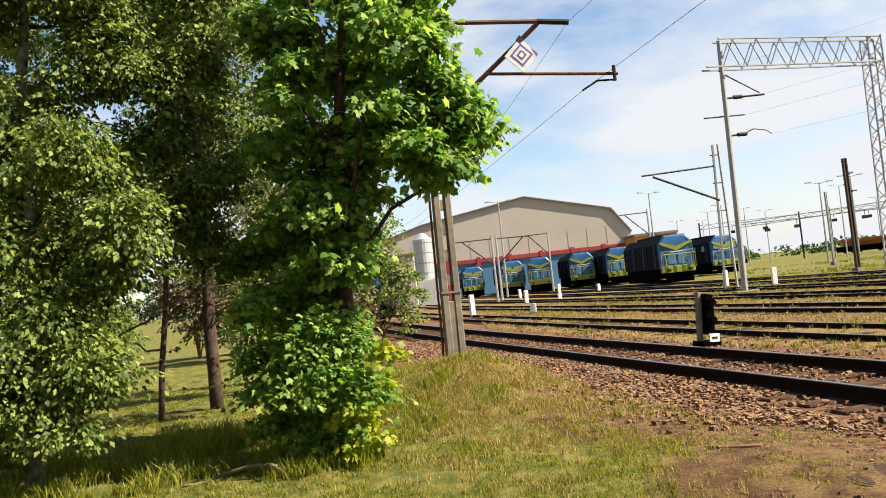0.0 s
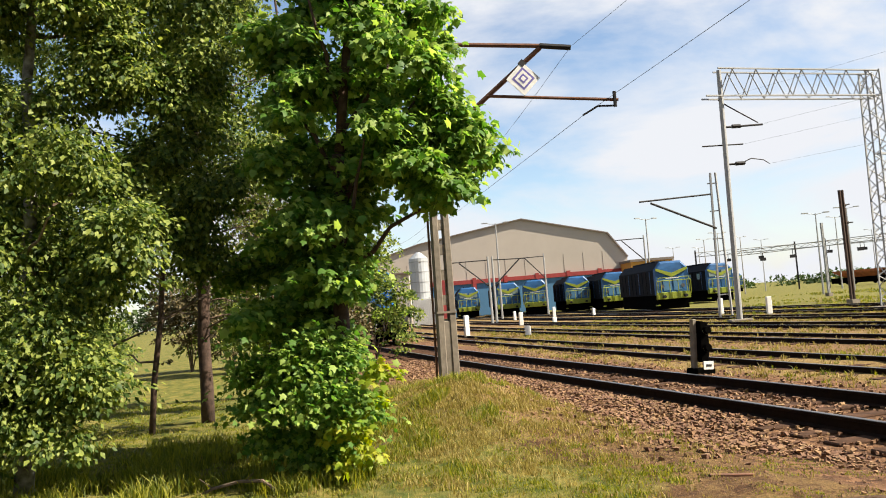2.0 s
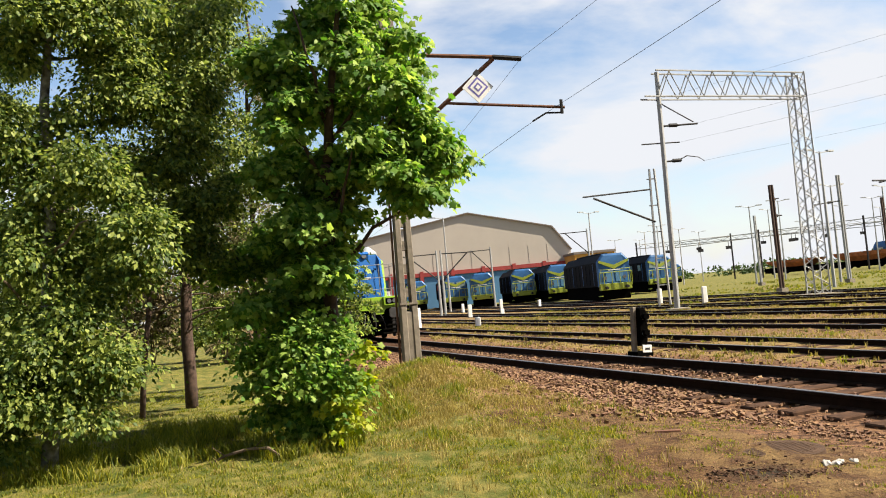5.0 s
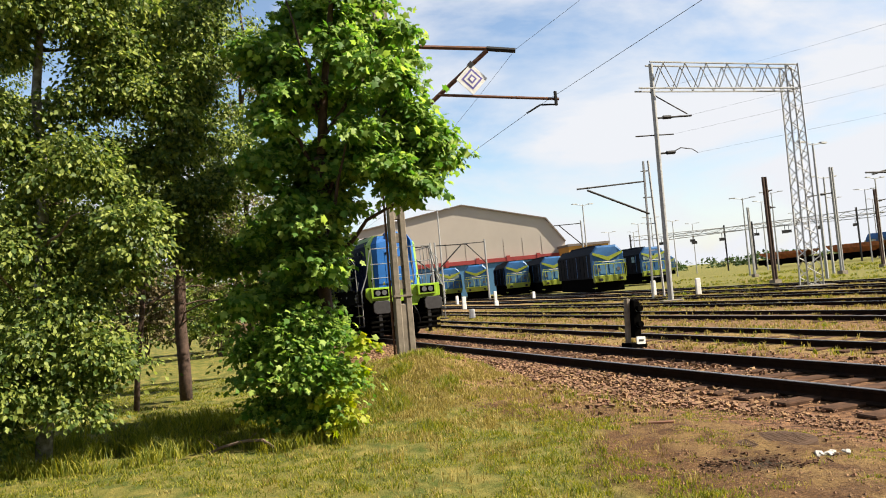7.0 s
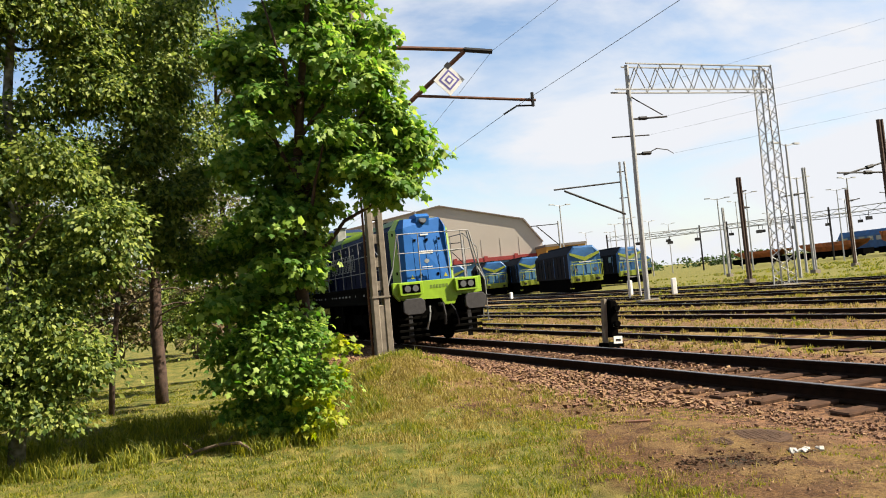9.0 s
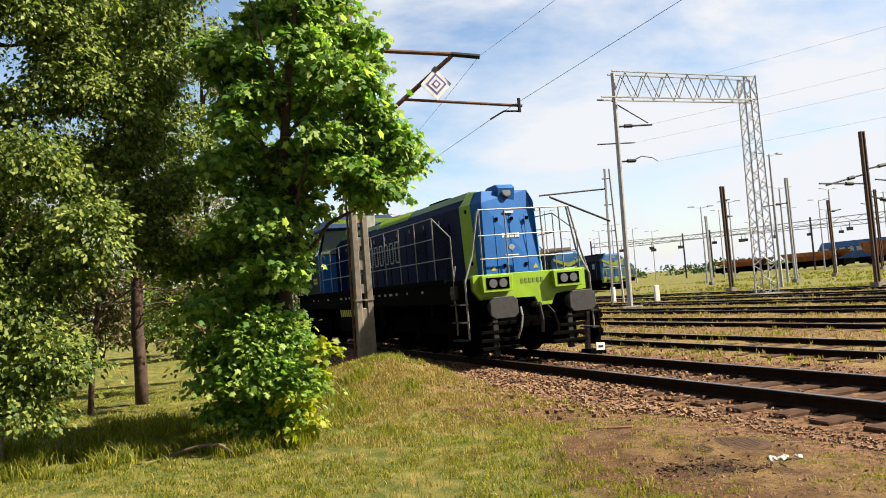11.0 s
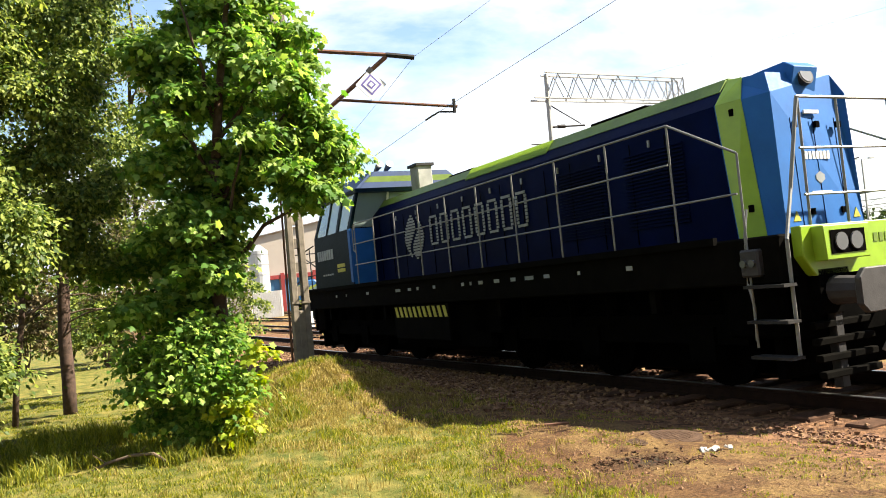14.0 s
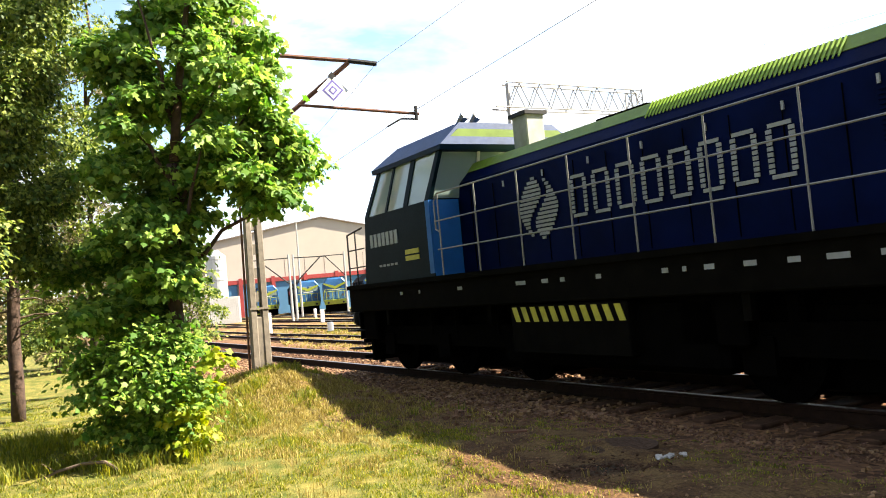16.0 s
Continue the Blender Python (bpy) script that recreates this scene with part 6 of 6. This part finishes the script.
# ---- distance ----
def far_woods():
    ob = thing("far_woods", "low dark green woods along the skyline", "woods", pose(0, 0, 0), kind="stuff")
    rnd = random.Random(77)
    blobs = []
    for k in range(90):
        a = radians(-70 + 1.55 * k)
        d = rnd.uniform(270, 340)
        h = rnd.uniform(1.2, 3.0) if -8 < -70 + 1.55 * k < 60 else rnd.uniform(9, 15)
        blobs.append((d * math.sin(a), d * math.cos(a), h * 0.45, rnd.uniform(7, 13), 5, h * 0.62))
    foliage("canopy", ob, blobs, 60000, 1.0, FAR_LEAF, 78, "oval", shell=0.2, spray=1.6)
    blobs = [(118 + 5 * k, 160 - 9 * k, 3.0 + (k % 3), 5.5, 4, 4.2 + (k % 3)) for k in range(10)]
    foliage("tall_scrub", ob, blobs, 22000, 0.8, FAR_LEAF, 79, "oval", shell=0.2, spray=0.8)


far_woods()


def sky_screen_trees():
    """Unseen trees added behind the standpoint to cut sky light on the locomotive's side."""
    for k in range(14):
        x = -20 + 3.4 * k
        y = -9.5 - 1.6 * math.sin(k * 1.9)
        tree = thing("birch_tree", "unseen birch added behind the standpoint to block sky light", "tree", pose(0, 0, 0), group="trees at the edge of the yard")
        bm = B()
        limb(bm, [(x, y, -0.2), (x + 0.1, y, 4), (x, y + 0.1, 8), (x + 0.1, y, 13.5)], 0.16, 0.03)
        part("trunk", bm, BIRCH_BARK, tree)
        blobs = [(x, y, 1.8, 2.0, 1.3, 1.9), (x + 0.4, y, 4.6, 2.3, 1.5, 2.1), (x - 0.3, y, 7.6, 2.4, 1.5, 2.2), (x, y, 10.6, 2.2, 1.3, 2.2), (x, y, 13.2, 1.6, 1.2, 1.7)]
        foliage("crown", tree, blobs, 6000, 0.26, BIRCH_LEAF, 200 + k, "oval", shell=0.3, spray=0.5)


sky_screen_trees()


# ---- small things on the ground ----
def manhole():
    x, y = 3.13, 6.98
    z = rise(x, y)
    ob = thing("manhole_cover", "round rusty iron manhole cover in the dirt", "manhole", pose(x, y, z + 0.016))
    bm = B()
    tube(bm, (0, 0, -0.03), (0, 0, 0.002), 0.31, 32)
    lid = part("lid", bm, IRON, ob, "", 0.004)
    bm = B()
    for k in range(-6, 7):
        for j in range(-6, 7):
            if k * k + j * j < 38:
                box(bm, (0.045 * k - 0.015, 0.045 * j - 0.015, 0.0), (0.045 * k + 0.015, 0.045 * j + 0.015, 0.0045))
    tagged(part("studs", bm, IRON, lid), kind="stuff")
    bm = B()
    prism(bm, [(0.345 * math.cos(2 * math.pi * k / 28), 0.345 * math.sin(2 * math.pi * k / 28)) for k in range(28)], 2, -0.05, -0.002)
    part("rim", bm, IRON, ob)


manhole()


def litter():
    rnd = random.Random(9)
    x, y = 3.27, 6.3
    ob = thing("plaster_rubble", "small heap of broken white plaster", "rubble", pose(x, y, rise(x, y)))
    for k in range(22):
        bm = B()
        r = rnd.uniform(0.006, 0.022)
        m = pose(rnd.uniform(-0.13, 0.13), rnd.uniform(-0.05, 0.05), r * 0.5, rnd.uniform(-30, 30), rnd.uniform(-30, 30), rnd.uniform(0, 180))
        box(bm, (-r * 1.4, -r, -r * 0.5), (r * 1.4, r, r * 0.5), m)
        part("lump", bm, PLASTER, ob, "", r * 0.2)
    ob = thing("ash_heap", "dark charred debris scattered on the dirt", "debris", pose(2.6, 6.2, 0), kind="stuff")
    bm = B()
    for k in range(420):
        dx, dy = rnd.gauss(0, 0.26), rnd.gauss(0, 0.17)
        r = rnd.uniform(0.003, 0.010)
        box(bm, (-r * 1.6, -r, -r * 0.5), (r * 1.6, r, r * 0.5), pose(dx, dy, rise(2.6 + dx, 6.2 + dy) + r * 0.3, rnd.uniform(-25, 25), rnd.uniform(-25, 25), rnd.uniform(0, 180)))
    part("debris", bm, SLEEPER, ob)
    for x, y, ln, yaw, label in ((2.5, 8.25, 0.36, -6, "flat rusty iron bar lying in the grit"), (2.35, 10.6, 0.45, 20, "short rusty iron strip by the ballast")):
        ob = thing("iron_bar", label, "scrap", pose(x, y, rise(x, y) + 0.02, 0, 2, yaw), group="scrap iron by the track")
        boxpart("bar", (-ln / 2, -0.025, -0.012), (ln / 2, 0.025, 0.012), RUST, ob, "", 0.004)
    ob = thing("fallen_branch", "bare arched fallen branch in the grass", "branch", pose(-1.72, 8.8, 0))
    z = rise(-1.72, 8.8)
    bm = B()
    limb(bm, [(-0.5, 0.05, z - 0.02), (-0.3, 0.02, z + 0.07), (-0.05, 0, z + 0.12), (0.16, 0, z + 0.11), (0.27, 0, z + 0.02)], 0.014, 0.018, 6)
    stick = part("stem", bm, TWIG, ob)
    for a, b in (((-0.3, 0.02, z + 0.07), (-0.42, 0.0, z + 0.17)), ((0.0, 0, z + 0.12), (0.1, -0.05, z + 0.2))):
        bm = B()
        limb(bm, [a, b], 0.007, 0.003, 5)
        part("twig", bm, TWIG, stick)
    rnd = random.Random(15)
    for k in range(14):
        x, y = rnd.uniform(-1.9, -0.9), rnd.uniform(9.5, 11.0)
        ob = thing("dry_twig", "thin dry twig lying under the maple", "twig", pose(x, y, rise(x, y)), group="dry twigs under the maple")
        a = rnd.uniform(0, 6.28)
        ln = rnd.uniform(0.2, 0.5)
        bm = B()
        limb(bm, crooked((0, 0, 0.0), (ln * math.cos(a), ln * math.sin(a), rnd.uniform(0.05, 0.4)), 4, 0.03, rnd), 0.008, 0.003, 5)
        part("stem", bm, TWIG, ob)


litter()


def blades(name, count, seed, choose, height, material, label, width=0.006):
    """Grass as single bent blades, in tufts."""
    rng = np.random.default_rng(seed)
    verts = np.empty((count, 5, 3))
    k = 0
    while k < count:
        x, y = choose(rng)
        if x is None:
            continue
        tuft = rng.integers(3, 9)
        hh = rng.uniform(*height)
        for _ in range(tuft):
            if k >= count:
                break
            px, py = x + rng.normal(0, 0.035), y + rng.normal(0, 0.035)
            z = rise(px, py) - 0.01
            a, b = rng.uniform(0, 6.28), rng.uniform(0, 6.28)
            h = hh * rng.uniform(0.6, 1.25)
            w = width * (1 + y / 14)
            dx, dy = w * math.cos(a), w * math.sin(a)
            bx, by = 0.95 * h * math.cos(b) * rng.random(), 0.95 * h * math.sin(b) * rng.random()
            verts[k] = ((px - dx, py - dy, z), (px + dx, py + dy, z), (px + bx * 0.35 + dx * 0.7, py + by * 0.35 + dy * 0.7, z + h * 0.6),
                        (px + bx * 0.35 - dx * 0.7, py + by * 0.35 - dy * 0.7, z + h * 0.6), (px + bx, py + by, z + h))
            k += 1
    f = (np.array([(0, 1, 2), (0, 2, 3), (3, 2, 4)])[None] + (np.arange(count) * 5)[:, None, None]).reshape(-1, 3)
    me = mesh_of(name, verts.reshape(-1, 3), f, material)
    tagged(new(name, me), label, "grass", kind="stuff")


def near_green(rng):
    y = 4.5 + 14 * rng.random() ** 1.6
    x = rng.uniform(-0.55 * y - 1.5, 3.2)
    lat, s = lateral(x, y)
    edge = -3.6 - 0.45 * max(0.0, s + 0.5) + 0.6 * noise.noise((x * 0.5, y * 0.5, 7.0))
    if lat > edge:
        return None, None
    mound = math.exp(-(((x - 0.5) / 1.5) ** 2 + ((y - 13.5) / 3.6) ** 2))
    if rng.random() < 0.25 * mound or noise.noise((x * 1.3, y * 1.3, 2.0)) < -0.25:
        return None, None
    return x, y


def near_dry(rng):
    y = 5 + 14 * rng.random()
    x = rng.normal(0.5, 1.5)
    lat, s = lateral(x, y)
    if lat > -2.3:
        return None, None
    mound = math.exp(-(((x - 0.5) / 1.6) ** 2 + ((y - 13.0) / 4.2) ** 2))
    clump = 0.5 + 1.2 * noise.noise((x * 1.8, y * 1.8, 21.0))
    return (x, y) if rng.random() < ((0.03 if y < 9.5 else 0.10) + mound) * clump else (None, None)


def mound_tufts(rng):
    x, y = rng.normal(0.1, 1.0), rng.uniform(8.8, 16.5)
    lat, s = lateral(x, y)
    return (x, y) if lat < -2.6 and noise.noise((x * 1.4, y * 1.0, 31.0)) > 0.12 else (None, None)


def path_grass(rng):
    x, y = rng.uniform(1.2, 6.5), rng.uniform(4.6, 10.5)
    lat, s = lateral(x, y)
    if lat > -1.9 or lat < -4.4 or noise.noise((x * 1.7, y * 1.7, 12.0)) < 0.02:
        return None, None
    if (x - 3.13) ** 2 + (y - 6.98) ** 2 < 0.13 or ((x - 2.6) / 0.5) ** 2 + ((y - 6.2) / 0.35) ** 2 < 1:
        return None, None
    return x, y


def yard_weeds(rng):
    y = 12 + 45 * rng.random()
    x = rng.uniform(2, 30)
    lat, s = lateral(x, y)
    if lat < 2.0 or lat > 32 or noise.noise((x * 0.35, y * 0.35, 5.0)) < 0.14:
        return None, None
    if any(abs(lat - t[0]) < 0.95 for t in YARD) and rng.random() < 0.55:
        return None, None
    return x, y


def yard_straw(rng):
    y = 12 + 40 * rng.random()
    x = rng.uniform(1, 24)
    lat, s = lateral(x, y)
    if lat < 1.9 or (any(abs(lat - t[0]) < 1.2 for t in YARD) and rng.random() < 0.6):
        return None, None
    return x, y


def field_grass(rng):
    y = 34 + 60 * rng.random() ** 1.4
    x = y * rng.uniform(0.33, 0.75)
    lat, s = lateral(x, y)
    if lat < 15 or any(abs(lat - t[0]) < 1.0 for t in YARD) or noise.noise((x * 0.16, y * 0.16, 15.0)) < 0.05:
        return None, None
    return x, y


def tall_grass(rng):
    x, y = rng.uniform(-5.5, -0.6), 8.6 + 3.6 * rng.random() ** 1.3
    return (x, y) if noise.noise((x * 1.1, y, 9.0)) > -0.1 else (None, None)


blades("grass", 138000, 301, near_green, (0.018, 0.055), BLADE, "short rough green grass in the foreground", 0.0032)
blades("dry_grass", 52000, 302, near_dry, (0.015, 0.085), STRAW, "dry yellow grass on the low mound", 0.003)
blades("mound_tufts", 7000, 308, mound_tufts, (0.05, 0.14), BLADE, "ragged green tufts on the mound by the mast", 0.0035)
blades("sparse_grass", 12000, 306, path_grass, (0.008, 0.03), BLADE, "sparse yellowish grass over the trodden dirt", 0.003)
blades("tall_grass", 11000, 303, tall_grass, (0.08, 0.22), BLADE, "long grass along the foot of the trees", 0.004)
blades("weeds", 14000, 304, yard_weeds, (0.03, 0.11), BLADE, "patches of green weeds between the sidings", 0.005)
blades("field_grass", 9000, 307, field_grass, (0.07, 0.22), BLADE, "tall bright grass beyond the sidings", 0.006)
blades("straw", 40000, 305, yard_straw, (0.04, 0.12), STRAW, "dry straw between the sidings", 0.005)


# ---- what moves ----
# seconds, metres of the locomotive's front buffers along the near track
RUN = [(0.0, -38.6), (0.5, -37.2), (1.0, -35.8), (1.5, -34.5), (2.0, -33.1), (2.5, -31.7), (3.0, -30.35), (3.5, -29.0), (4.0, -27.6), (4.5, -26.25), (5.0, -24.85), (5.5, -23.45),
       (6.0, -22.1), (6.5, -20.7), (7.0, -19.3), (7.5, -17.93), (8.0, -16.56), (8.5, -15.19), (9.0, -13.79), (9.5, -12.25), (10.0, -10.7), (10.5, -9.15), (11.0, -7.6), (11.5, -6.04),
       (12.0, -4.51), (12.5, -2.95), (13.0, -1.44), (13.5, 0.04), (14.0, 1.53), (14.5, 2.97), (15.0, 4.37), (15.5, 5.77), (16.0, 7.14)]


def run_at(t):
    ts, ss = zip(*RUN)
    return float(np.interp(t, ts, ss))


def loco_pose(s):
    a, b = centre(s - 4.2), centre(s - 12.75)
    d = (a - b) / np.linalg.norm(a - b)
    o = a + 4.2 * d
    return pose(o[0], o[1], 0, 0, 0, math.degrees(math.atan2(d[1], d[0])))


def motions():
    walk(loco, [(t, loco_pose(s)) for t, s in RUN])
    steps = [k / 5 for k in range(81)]
    for wheel, ax, sgn in WHEELS:
        walk(wheel, [(t, pose(ax, sgn * 0.75, 0.525, 0, math.degrees((run_at(t) - RUN[0][1]) / 0.525), 0)) for t in steps])


motions()
